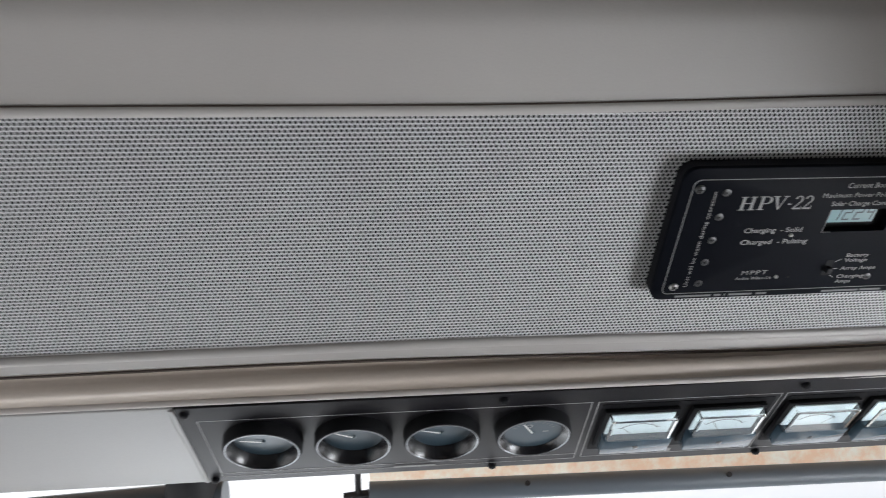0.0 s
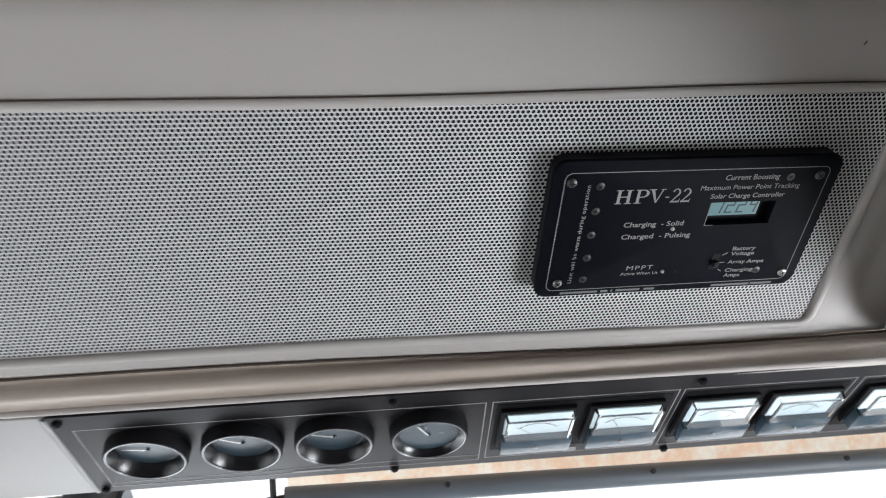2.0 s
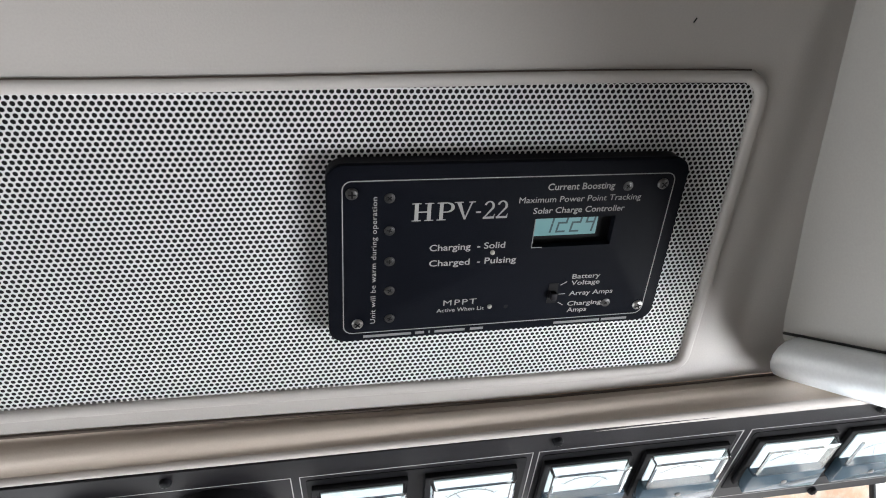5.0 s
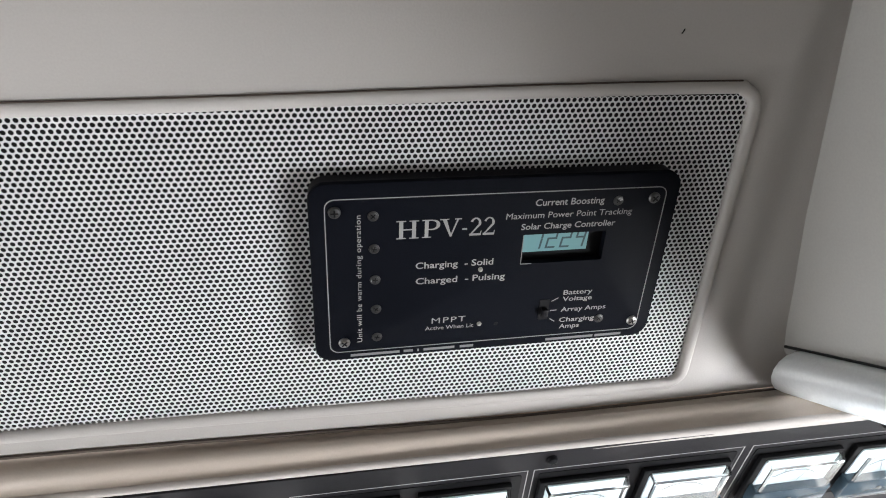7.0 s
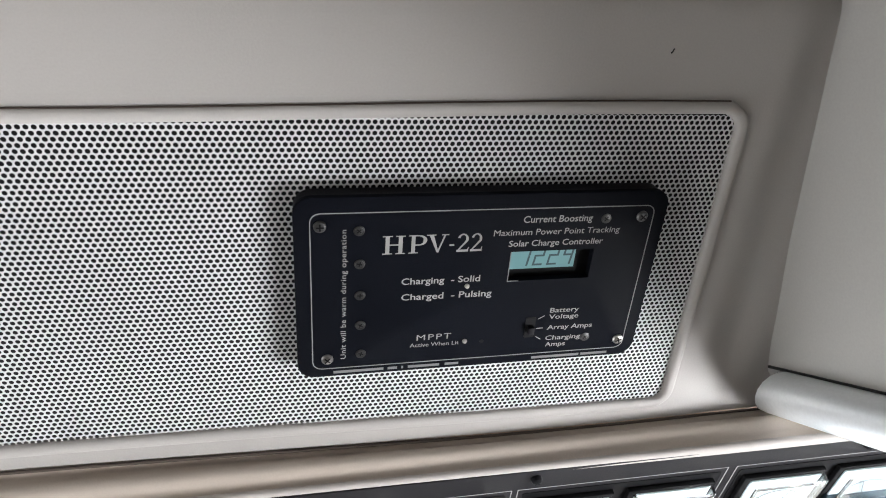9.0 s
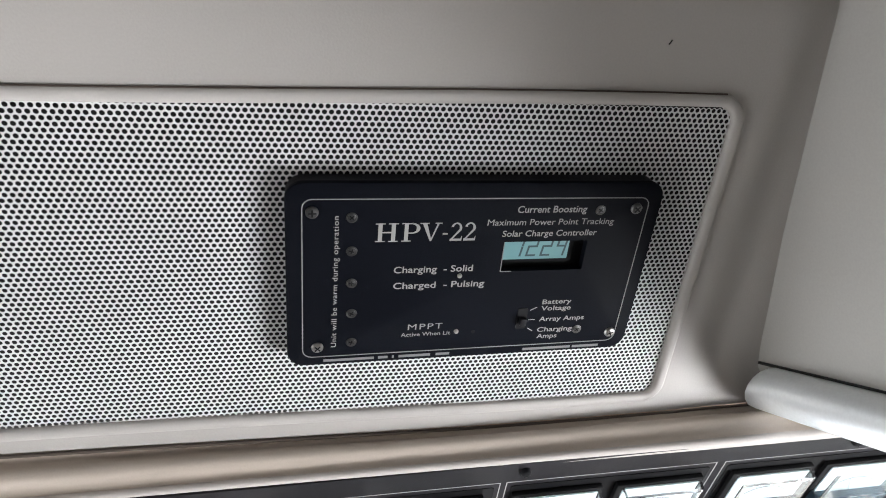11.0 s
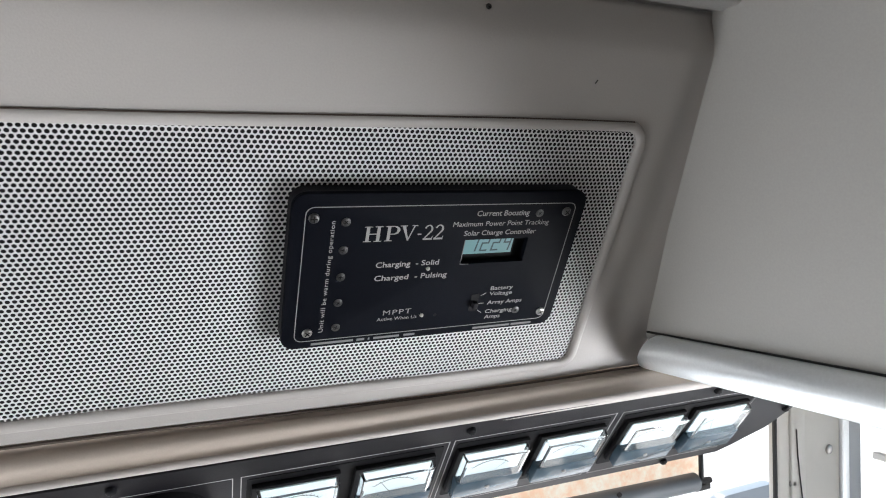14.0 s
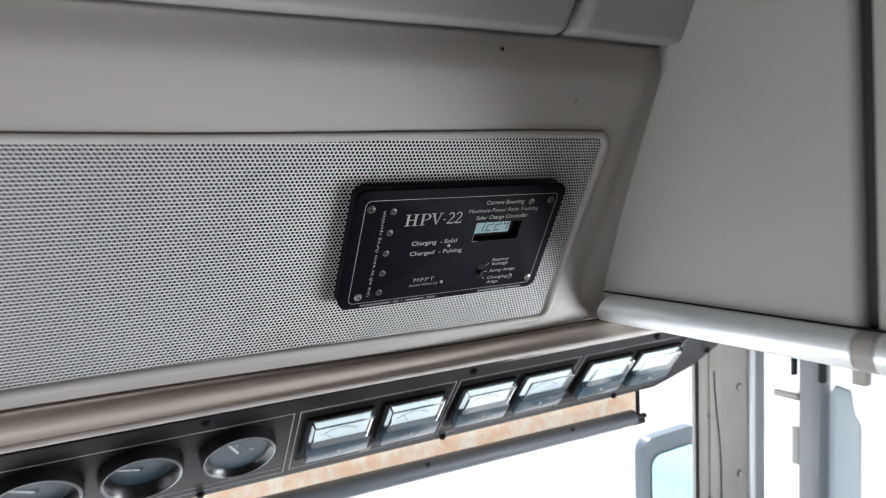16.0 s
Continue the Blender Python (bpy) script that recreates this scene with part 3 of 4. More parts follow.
# ---- rectangular panel meters with clear covers ----
def panel_meter(needle_turn):
    w, h = 0.0550, 0.0515
    m = thing("panel_meter", Matrix.Identity(4), "rectangular moving-coil panel meter with clear acrylic cover and white dial", "meter", "panel meters on the instrument plate")
    part("base", box(-0.0022, w + 0.0006, -h - 0.0018, 0.0008, 0.0, 0.0035, 0.0006), RECESS, m, "black meter base")
    part("dial", box(0.0028, w - 0.0028, -0.0300, -0.0026, 0.0036, 0.0046), DIAL_WHITE, m, "white printed dial", smooth=False)
    pts = [(w / 2 + 0.0195 * math.cos(radians(a)), -0.034 + 0.0195 * math.sin(radians(a))) for a in range(42, 139, 6)]
    part("scale_arc", ribbon(pts, 0.0005, 0.0046, 0.0048, closed=False), RECESS, m, smooth=False)
    bm = bmesh.new()
    for k in range(13):
        a = radians(42 + 8 * k)
        d = Vector((math.cos(a), math.sin(a), 0))
        t = Vector((-d.y, d.x, 0)) * 0.0002
        c = Vector((w / 2, -0.034, 0.0049))
        p, q = d * 0.0195, d * (0.0215 if k % 3 else 0.0228)
        bm.faces.new([bm.verts.new(c + v) for v in (p - t, q - t, q + t, p + t)])
    part("scale_marks", bm, RECESS, m, smooth=False)
    a = radians(needle_turn)
    d, c = Vector((math.cos(a), math.sin(a), 0)), Vector((w / 2, -0.034, 0.0056))
    t = Vector((-d.y, d.x, 0)) * 0.00025
    bm = bmesh.new()
    bm.faces.new([bm.verts.new(c + v) for v in (-t, d * 0.021 - t, d * 0.021 + t, t)])
    part("needle", bm, RECESS, m, "thin black needle", smooth=False)
    # dark block paints in the reflection over the cover's lower half
    part("reflection_half", box(0.0000, w, -h, -0.0300, 0.0032, 0.01135, 0.0010), METER_DARK, m, "dark lower half painted in for a reflection in the cover")
    outer = [rounded(0.0002, w - 0.0002, -h + 0.0002, -0.0002, 0.0012, 3), rounded(0.0014, w - 0.0014, -h + 0.0014, -0.0008, 0.0012, 3), rounded(0.0032, w - 0.0032, -h + 0.0032, -0.0022, 0.0012, 3)]
    inner = [rounded(0.0046, w - 0.0046, -h + 0.0046, -0.0036, 0.0008, 3), rounded(0.0030, w - 0.0030, -h + 0.0030, -0.0022, 0.0008, 3), rounded(0.0018, w - 0.0018, -h + 0.0018, -0.0016, 0.0008, 3)]
    zs = (0.0030, 0.0100, 0.0112)
    loops = [[(x, y, z) for x, y in o] for o, z in zip(outer, zs)] + [[(x, y, z) for x, y in o] for o, z in zip(inner, (0.0098, 0.0094, 0.0030))]
    bm = bmesh.new()
    rows = [[bm.verts.new(p) for p in loop] for loop in loops]
    n = len(rows[0])
    for a_, b_ in list(zip(rows[:3], rows[1:3])) + list(zip(rows[3:], rows[4:])) + [(rows[5], rows[0])]:
        for k in range(n):
            bm.faces.new((a_[k], a_[(k + 1) % n], b_[(k + 1) % n], b_[k]))
    bm.faces.new(rows[2])
    bm.faces.new(rows[3])
    bmesh.ops.recalc_face_normals(bm, faces=bm.faces)
    cover = part("cover", bm, CLEAR, m, "clear bevelled acrylic cover", smooth=False)
    cover.visible_shadow = False
    part("zero_screw", turned([(0.0019, 0.0110), (0.0019, 0.0119), (0.0012, 0.0123), (0.0001, 0.0123)], 16, w / 2, -0.0410), INK, m, "pale zero-adjust screw")
    return m


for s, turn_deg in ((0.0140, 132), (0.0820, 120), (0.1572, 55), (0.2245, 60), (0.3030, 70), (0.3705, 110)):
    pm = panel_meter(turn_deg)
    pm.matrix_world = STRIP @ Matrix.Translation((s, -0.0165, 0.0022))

# ---- solar charge controller ----
X0, X1, U0, U1 = 0.1350, 0.3216, -0.0119, 0.0904
ctl = thing("charge_controller", PANEL @ Matrix.Translation((0.2283, 0.03925, 0)), "black boxed solar charge controller with white lettering and small display", "solar controller")
cw, ch = (X1 - X0) / 2, (U1 - U0) / 2
CX, CY = 0.2283, 0.03925
part("case", loft([[(x, y, z) for x, y in rounded(-cw + 0.0004, cw - 0.0004, -ch + 0.0004, ch - 0.0004, 0.0085)] for z in (-0.001, 0.0075)], (True, False)), CASE, ctl, "black case behind the faceplate")



def face_screw(x, y):
    """A small sunk screw: bright washer ring round a dark cupped head."""
    ring = part("face_screw", turned([(0.0027, 0.0100), (0.0026, 0.0105), (0.0021, 0.0106), (0.0018, 0.0100)], 20, x, y, closed=True), SCREW, ctl, "small sunk cross-head screw")
    part("screw_head", turned([(0.0019, 0.0098), (0.0019, 0.0103), (0.0010, 0.0105), (0.0001, 0.0105)], 16, x, y), SCREW, ring)
    bm = bmesh.new()
    q0 = random.uniform(0, math.pi)
    for q in (q0, q0 + math.pi / 2):
        d, s = Vector((math.cos(q), math.sin(q), 0)) * 0.0013, Vector((-math.sin(q), math.cos(q), 0)) * 0.0003
        bm.faces.new([bm.verts.new(Vector((x, y, 0.01062)) + d * i + s * j) for i, j in ((-1, -1), (1, -1), (1, 1), (-1, 1))])
    part("cross_recess", bm, RECESS, ring, smooth=False)


# faceplate with its display window cut through
LX0, LX1, LY0, LY1 = 0.2408 - CX, 0.2853 - CX, 0.0413 - CY, 0.0585 - CY


def faceplate_mesh():
    loops = []
    out = rounded(-cw, cw, -ch, ch, 0.0085)
    hole = rounded(LX0, LX1, LY0, LY1, 0.0004)
    stages = [(0.0, 0.0072), (0.0, 0.0092), (0.0003, 0.0098), (0.0010, 0.0101)]
    for d, z in stages:
        loops.append([(x * (1 - d / cw), y * (1 - d / ch), z) for x, y in out])
    mid = []
    hx, hy = (LX0 + LX1) / 2, (LY0 + LY1) / 2
    loops.append([(x, y, 0.0101) for x, y in hole])
    loops.append([(x, y, 0.0060) for x, y in hole])
    return loft(loops, (False, False))


part("faceplate", faceplate_mesh(), BLACK, ctl, "black painted faceplate", angle=30)
F = 0.01022
part("border_line", ribbon(rounded(0.1426 - CX, 0.3143 - CX, -0.0063 - CY, 0.0824 - CY, 0.0045, 4), 0.0005, F - 0.0002, F), INK_DIM, ctl, "thin white border line", smooth=False)
display = part("display", box(LX0 - 0.001, LX1 + 0.001, LY0 - 0.001, LY1 + 0.001, 0.0028, 0.0042), RECESS, ctl, "recessed liquid crystal display", smooth=False)
part("display_glass", box(LX0 + 0.0002, LX0 + 0.0372, LY0 + 0.0042, LY1 + 0.0006, 0.0043, 0.0052), LCD, display, "grey-green display glass", smooth=False)
# pale line down the left edge and a little way along the bottom
part("window_edge", ribbon([(LX0 + 0.0001, LY1 - 0.0002), (LX0 + 0.0001, LY0 + 0.0001), (LX0 + 0.006, LY0 + 0.0001)], 0.0004, F - 0.0002, F, closed=False), INK_DIM, ctl, "thin pale line on the left and lower edge of the display cut-out", smooth=False)
SEG = {"1": "bc", "2": "abged", "4": "fgbc"}


def digit(ch_, x, y, w, h, z):
    bm = bmesh.new()
    t = 0.0013
    spots = {"a": (0, w, h - t, h), "g": (0, w, h / 2 - t / 2, h / 2 + t / 2), "d": (0, w, 0, t), "f": (0, t, h / 2, h), "b": (w - t, w, h / 2, h), "e": (0, t, 0, h / 2), "c": (w - t, w, 0, h / 2)}
    for sgm in SEG[ch_]:
        x0, x1, y0, y1 = spots[sgm]
        pts = [(x0 + 0.0001, y0 + 0.0001), (x1 - 0.0001, y0 + 0.0001), (x1 - 0.0001, y1 - 0.0001), (x0 + 0.0001, y1 - 0.0001)]
        bm.faces.new([bm.verts.new((x + px + 0.16 * py, y + py, z)) for px, py in pts])
    return bm


for k, c in enumerate("1224"):
    part("digit", digit(c, LX0 + 0.0060 + 0.0078 * k, LY0 + 0.0058, 0.0056, 0.0118, 0.00535), LCD_INK, display, smooth=False)


def word(text, x, u, x1, height, **more):
    lettering(text, ctl, x - CX, u - CY, F, x1 - x, height, **more)


def glyph(shapes, x, u, width, height, name="letter"):
    """A letter with serifs out of flat shapes, each a closed outline in a cell one high."""
    bm = bmesh.new()
    for k, pts in enumerate(shapes):
        bm.faces.new([bm.verts.new((x - CX + px * width, u - CY + py * height, F + 0.000012 * k)) for px, py in pts])
    bmesh.ops.recalc_face_normals(bm, faces=bm.faces)
    if sum(f.normal.z for f in bm.faces) < 0:
        bmesh.ops.reverse_faces(bm, faces=bm.faces)
    part(name, bm, INK, ctl, smooth=False)


def bar(x0, x1, y0, y1):
    return [(x0, y0), (x1, y0), (x1, y1), (x0, y1)]


def bow(cx, cy, rx, ry, a0, a1, thin, thick, n=14):
    """Quads along an arc whose stroke swells where it runs upright."""
    quads, rim = [], []
    for k in range(n + 1):
        a = radians(a0 + (a1 - a0) * k / n)
        w = thin + (thick - thin) * abs(math.cos(a)) ** 1.5
        rim.append(((cx + rx * math.cos(a), cy + ry * math.sin(a)), (cx + (rx - w) * math.cos(a), cy + (ry - min(w, thin * 1.6)) * math.sin(a))))
    for (p, q), (r, t) in zip(rim, rim[1:]):
        quads.append([p, r, t, q])
    return quads


FOOT = 0.055
GLYPHS = {
    "H": [bar(0.14, 0.31, 0, 1), bar(0.69, 0.86, 0, 1), bar(0.31, 0.69, 0.47, 0.54)] + [bar(a, a + 0.41, b, b + FOOT) for a in (0.02, 0.57) for b in (0.0, 1 - FOOT)],
    "P": [bar(0.16, 0.36, 0, 1), bar(0.02, 0.52, 0, FOOT), bar(0.02, 0.36, 1 - FOOT, 1), bar(0.36, 0.58, 0.935, 1), bar(0.36, 0.58, 0.43, 0.495)] + bow(0.58, 0.715, 0.40, 0.285, -90, 90, 0.065, 0.20),
    "V": [[(0.10, 1), (0.30, 1), (0.57, 0.02), (0.49, 0.0)], [(0.80, 1), (0.88, 1), (0.56, 0.0), (0.49, 0.0)], bar(0.0, 0.42, 1 - FOOT, 1), bar(0.68, 1.0, 1 - FOOT, 1)],
    "-": [bar(0, 1, 0.34, 0.43)],
    "2": bow(0.50, 0.70, 0.42, 0.30, 165, -28, 0.065, 0.20) + [[(0.88, 0.58), (0.70, 0.62), (0.05, 0.06), (0.26, 0.12)], bar(0.04, 0.96, 0, 0.12), [(0.86, 0.10), (0.96, 0.10), (0.99, 0.26), (0.94, 0.26)]],
}
for c, x, x1 in (("H", 0.1760, 0.1874), ("P", 0.1886, 0.1978), ("V", 0.1974, 0.2082), ("-", 0.2088, 0.2112), ("2", 0.2122, 0.2186), ("2", 0.2190, 0.2254)):
    glyph(GLYPHS[c], x, 0.0600, x1 - x, 0.0099)
word("Charging  - Solid", 0.1862, 0.0424, 0.2262, 0.0036, bold=0.012)
word("Charged  - Pulsing", 0.1865, 0.0332, 0.2333, 0.0036, bold=0.012)
word("MPPT", 0.1957, 0.0078, 0.2140, 0.0035, bold=0.0, spacing=1.2)
word("Active When Lit", 0.1923, 0.0036, 0.2186, 0.0024, bold=0.004)
word("Current Boosting", 0.2450, 0.0747, 0.2812, 0.0036, bold=0.010, slant=0.04)
word("Maximum Power Point Tracking", 0.2306, 0.0679, 0.2973, 0.0033, bold=0.0, slant=0.04)
word("Solar Charge Controller", 0.2390, 0.0616, 0.2893, 0.0033, bold=0.010, slant=0.04)
word("Battery", 0.2673, 0.0203, 0.2838, 0.0029, bold=0.010)
word("Voltage", 0.2673, 0.0161, 0.2842, 0.0029, bold=0.010)
word("Array Amps", 0.2673, 0.0092, 0.2934, 0.0029, bold=0.010)
word("Charging", 0.2673, 0.0022, 0.2878, 0.0029, bold=0.010)
word("Amps", 0.2678, -0.0022, 0.2795, 0.0029, bold=0.010)
lettering("Unit will be warm during operation", ctl, 0.1592 - CX, -0.0006 - CY, F, 0.0745, 0.0026, turn=90, bold=0.003, spacing=1.1)
# maker's name and web address as plain bars
for a, b, u in ((0.1530, 0.1790, -0.0090), (0.1812, 0.1862, -0.0090), (0.1885, 0.1895, -0.0090), (0.1920, 0.2090, -0.0090), (0.2120, 0.2195, -0.0090), (0.2610, 0.2890, -0.0092), (0.2902, 0.3060, -0.0092)):
    part("printed_bar", box(a - CX, b - CX, u - 0.0008 - CY, u + 0.0008 - CY, F - 0.0002, F), INK_WORN, ctl, smooth=False)
for pts in ([(0.2612, 0.0165), (0.2648, 0.0185)], [(0.2610, 0.0105), (0.2648, 0.0105)], [(0.2615, 0.0050), (0.2645, 0.0030)]):
    part("pointer_line", ribbon([(x - CX, u - CY) for x, u in pts], 0.0004, F - 0.0002, F, closed=False), INK, ctl, smooth=False)
for x, u in ((0.1471, 0.0760), (0.3080, 0.0765), (0.1499, -0.0002), (0.3109, -0.0004)):
    cross_screw("corner_screw", ctl, x - CX, u - CY, 0.0101, 0.0030, STEEL if u < 0.05 else SCREW, 0.0016)
for k in range(5):
    face_screw(0.1651 + 0.00045 * k - CX, 0.0731 - 0.0178 * k - CY)
for x, u in ((0.2886, 0.0757), (0.2906, 0.0026)):
    face_screw(x - CX, u - CY)
for x, u in ((0.2198, 0.0398), (0.2217, 0.0054)):
    part("indicator_lamp", turned([(0.0013, 0.0095), (0.0013, 0.0106), (0.0009, 0.0113), (0.0001, 0.0115)], 16, x - CX, u - CY), LAMP_CAP, ctl, "small clear indicator lamp")
part("drilled_hole", turned([(0.0011, 0.0100), (0.0011, 0.01025), (0.0001, 0.01025)], 16, 0.2311 - CX, 0.0045 - CY), RECESS, ctl)
sw = part("slide_switch", slab(rounded(0.2545 - CX, 0.2600 - CX, 0.0050 - CY, 0.0180 - CY, 0.0008, 3), 0.0100, 0.01035), RECESS, ctl, "small black three-way slide switch")
part("knob", box(0.2556 - CX, 0.2590 - CX, 0.0085 - CY, 0.0130 - CY, 0.0102, 0.0135, 0.0004), CASE, sw)

# ---- ceiling, cabinet at the side ----
CEIL, ROOF = 1.815, 1.870
ceil_bm = bmesh.new()


def upper_board(bm, xs, us, x_joint, u_edge, r):
    """A headliner board above the panel, in the panel's plane, its edges rolled in and its corner rounded."""
    rows = []
    for up in us:
        row = []
        for x in xs:
            u = seam_u(x) + up
            dx, du = abs(x - x_joint), up - u_edge
            d = r - math.hypot(r - dx, r - du) if dx < r and du < r else min(dx, du)
            h = 0.003 + 0.06 * max(u - 0.21, 0) - 0.011 * (1 - smooth_step(d / 0.010)) ** 1.5 + min(d, 0) * 4
            row.append(bm.verts.new(PANEL @ Vector((x, u, h))))
        rows.append(row)
    for a, b in zip(rows, rows[1:]):
        for k in range(len(xs) - 1):
            bm.faces.new((a[k], a[k + 1], b[k + 1], b[k]))


def steps(a, b, n, fine):
    """Places from a to b, close together near a."""
    return [a + (b - a) * (k / n) ** fine for k in range(n + 1)]


upper_board(ceil_bm, steps(0.2832, -1.3, 60, 2.2)[::-1], steps(0.0006, 0.1420, 40, 2.0), 0.2832, 0.0006, 0.009)
upper_board(ceil_bm, steps(0.2856, 1.12, 40, 2.2), steps(0.0014, 0.1420, 40, 2.0), 0.2856, 0.0014, 0.004)
add_box(ceil_bm, -1.3, 1.12, -4.0, 0.3150, CEIL, CEIL + 0.02)
add_box(ceil_bm, -1.35, 1.17, -4.05, 0.90, ROOF, ROOF + 0.04)
bmesh.ops.recalc_face_normals(ceil_bm, faces=ceil_bm.faces)
ceiling = part("ceiling", ceil_bm, HEADLINER, angle=50)
tagged(ceiling, "grey-beige headliner boards with a dark joint", "ceiling", kind="structure")

cab = thing("side_cabinet", Matrix.Translation((0.42, 0.37, 1.46)), "beige laminate overhead cabinet with a satin metal bottom trim", "cabinet")
cm = Matrix.Translation((-0.42, -0.37, -1.46))


LEAN = Matrix(((1, 0, -0.165, 0.165 * 1.487 + 0.012), (0, 1, -0.05, 0.05 * 1.594), (0, 0, 1, 0), (0, 0, 0, 1)))


def cab_part(name, bm, mat, label="", parent=None, lean=False, **more):
    if lean:
        bm.transform(LEAN)
    bm.transform(cm)
    return part(name, bm, mat, parent or cab, label, **more)


cab_part("side_panel", box(0.418, 0.436, 0.2450, 0.60, 1.475, CEIL + 0.008, 0.0075, 4), CABINET, "plain beige laminate side", lean=True)
# the open gap's darkness is put into a black strip
cab_part("edge_gap", box(0.4260, 0.436, 0.2335, 0.2520, 1.470, CEIL + 0.008), GAP, "black strip filling the open gap at the door edge", lean=True, smooth=False)
cab_part("door", box(0.418, 0.438, -0.45, 0.2350, 1.472, CEIL + 0.008, 0.003, 3), CABINET, "plain beige cabinet door", lean=True)
TRIM = [(0.4315, 1.4828), (0.4250, 1.4825), (0.4195, 1.4806), (0.4158, 1.4766), (0.4140, 1.4716), (0.4142, 1.4662), (0.4165, 1.4612), (0.4205, 1.4570), (0.4260, 1.4543), (0.4340, 1.4532), (0.4500, 1.4532), (0.4500, 1.4828)]
TRIM_MID = 1.4680


def trim_mesh(y0, y1, fitted):
    """A length of nosing; its fitted end runs slantwise along the panel."""
    loops = []
    for k in range(6):
        f = k / 5
        shrink = 0.92 + 0.08 * math.sqrt(max(1 - (1 - f) ** 2, 0.0)) if fitted else 1.0
        loop = []
        for x, z in TRIM:
            y = (0.4787 - 0.566 * (z - 1.5179) - 0.014 - 0.004 * f) if fitted else y1 - 0.001 * f
            loop.append((0.4380 + (x - 0.4380) * shrink, y, TRIM_MID + (z - TRIM_MID) * (0.5 + 0.5 * shrink)))
        loops.append(loop)
    loops.append([(x, y0, z) for x, z in TRIM])
    return loft(loops)


cab_part("shadow_gap", box(0.4292, 0.4330, -0.45, 0.4985, 1.4824, 1.4840), GAP, "thin dark joint above the nosing", smooth=False)
cab_part("bottom_trim", trim_mesh(0.2505, 0.4960, True), ALU, "satin aluminium nosing", angle=50)
cab_part("corner_cap", trim_mesh(0.2360, 0.2495, False), BEIGE, "beige plastic corner cap", angle=50)
cab_part("door_trim", trim_mesh(-0.45, 0.2350, False), ALU, "satin aluminium nosing under the door", angle=50)
cab_part("carcass", box(0.4372, 1.05, -0.45, 0.52, 1.466, CEIL + 0.008), CABINET, lean=True, smooth=False)

# ---- windscreen: roller shade, curtain strip, brackets ----
TUBE_L, TUBE_R = Vector((-0.056, 0.711, 1.2645)), Vector((0.690, 0.711, 1.2415))
shade = thing("roller_shade", Matrix.Translation((0.317, 0.711, 1.253)), "lowered white roller shade behind a grey-blue tube at the windscreen", "shade")
sm = Matrix.Translation((-0.317, -0.711, -1.253))


def shade_part(name, bm, mat, label="", **more):
    bm.transform(sm)
    return part(name, bm, mat, shade, label, **more)


shade_part("tube", rod(TUBE_L, TUBE_R, 0.0115, 20), TUBE, "grey-blue roller tube")
fab = bmesh.new()
rows = []
for j in range(13):
    f = j / 12
    row = []
    for i in range(31):
        p = TUBE_L.lerp(TUBE_R, 0.012 + 0.976 * i / 30)
        row.append(fab.verts.new((p.x, p.y + 0.009 - 0.012 * math.sin(f * 2) + 0.0015 * math.sin(i * 0.9 + f * 3), p.z - 0.006 - 0.60 * f)))
    rows.append(row)
for a, b in zip(rows, rows[1:]):
    for i in range(30):
        fab.faces.new((a[i], a[i + 1], b[i + 1], b[i]))
shade_part("fabric", fab, SHADE, "white translucent shade cloth")
for f in (0.22, 0.52, 0.83):
    p = TUBE_L.lerp(TUBE_R, f)
    shade_part("tube_screw", rod(p + Vector((0, -0.0085, 0.0070)), p + Vector((0, -0.0110, 0.0090)), 0.0028, 10), RUBBER, "small black tube screw")
for end, sgn in ((TUBE_L, -1), (TUBE_R, 1)):
    shade_part("bracket_arm", rod(end + Vector((sgn * 0.011, 0.0, -0.004)), end + Vector((sgn * 0.011, 0.0, 0.09)), 0.0032, 10), RUBBER, "black hanging arm")
    shade_part("bracket_hook", box(end.x + sgn * 0.011 - 0.012, end.x + sgn * 0.011 + 0.012, end.y - 0.004, end.y + 0.004, end.z - 0.012, end.z - 0.005, 0.001), RUBBER)
    shade_part("end_pin", rod(end, end + Vector((sgn * 0.026, 0, -0.002)), 0.004, 10), RUBBER)

CURTAIN = fabric("mottled_orange_cloth", (0.66, 0.46, 0.30), (0.93, 0.66, 0.46), (0.98, 0.92, 0.78))
strip_cloth = thing("patterned_curtain", Matrix.Translation((0.31, 0.735, 1.33)), "mottled orange backlit cloth strip above the roller shade", "curtain")
bm = bmesh.new()
rows = []
for j in range(5):
    rows.append([bm.verts.new((-0.365 + 0.780 * i / 40, 0.003 * math.sin(i * 0.7), -0.085 + 0.17 * j / 4 - 0.031 * (i / 40 - 0.5) * 0.7)) for i in range(41)])
for a, b in zip(rows, rows[1:]):
    for i in range(40):
        bm.faces.new((a[i], a[i + 1], b[i + 1], b[i]))
part("cloth", bm, CURTAIN, strip_cloth)

# dark round arm of the driver's sun visor under the valance
vis = thing("visor_arm", Matrix.Translation((-0.215, 0.655, 1.30)), "dark grey round sun visor arm under the valance", "sun visor")
part("arm", rod((-0.20, 0.01, -0.012), (0.028, 0, -0.002), 0.016, 20), TUBE, vis, "dark grey tube")
part("knuckle", turned([(0.0001, -0.02), (0.02, -0.02), (0.024, -0.012), (0.024, 0.012), (0.02, 0.03), (0.0001, 0.03)], 24), RUBBER, vis, "black swivel knuckle")

# ---- cab shell: pillars, walls, floor, side window ----
def wall(name, x0, x1, y0, y1, z0, z1, mat, label, category="wall", bevel=0.0):
    ob = part(name, box(x0, x1, y0, y1, z0, z1, bevel), mat)
    return tagged(ob, label, category, kind="structure")


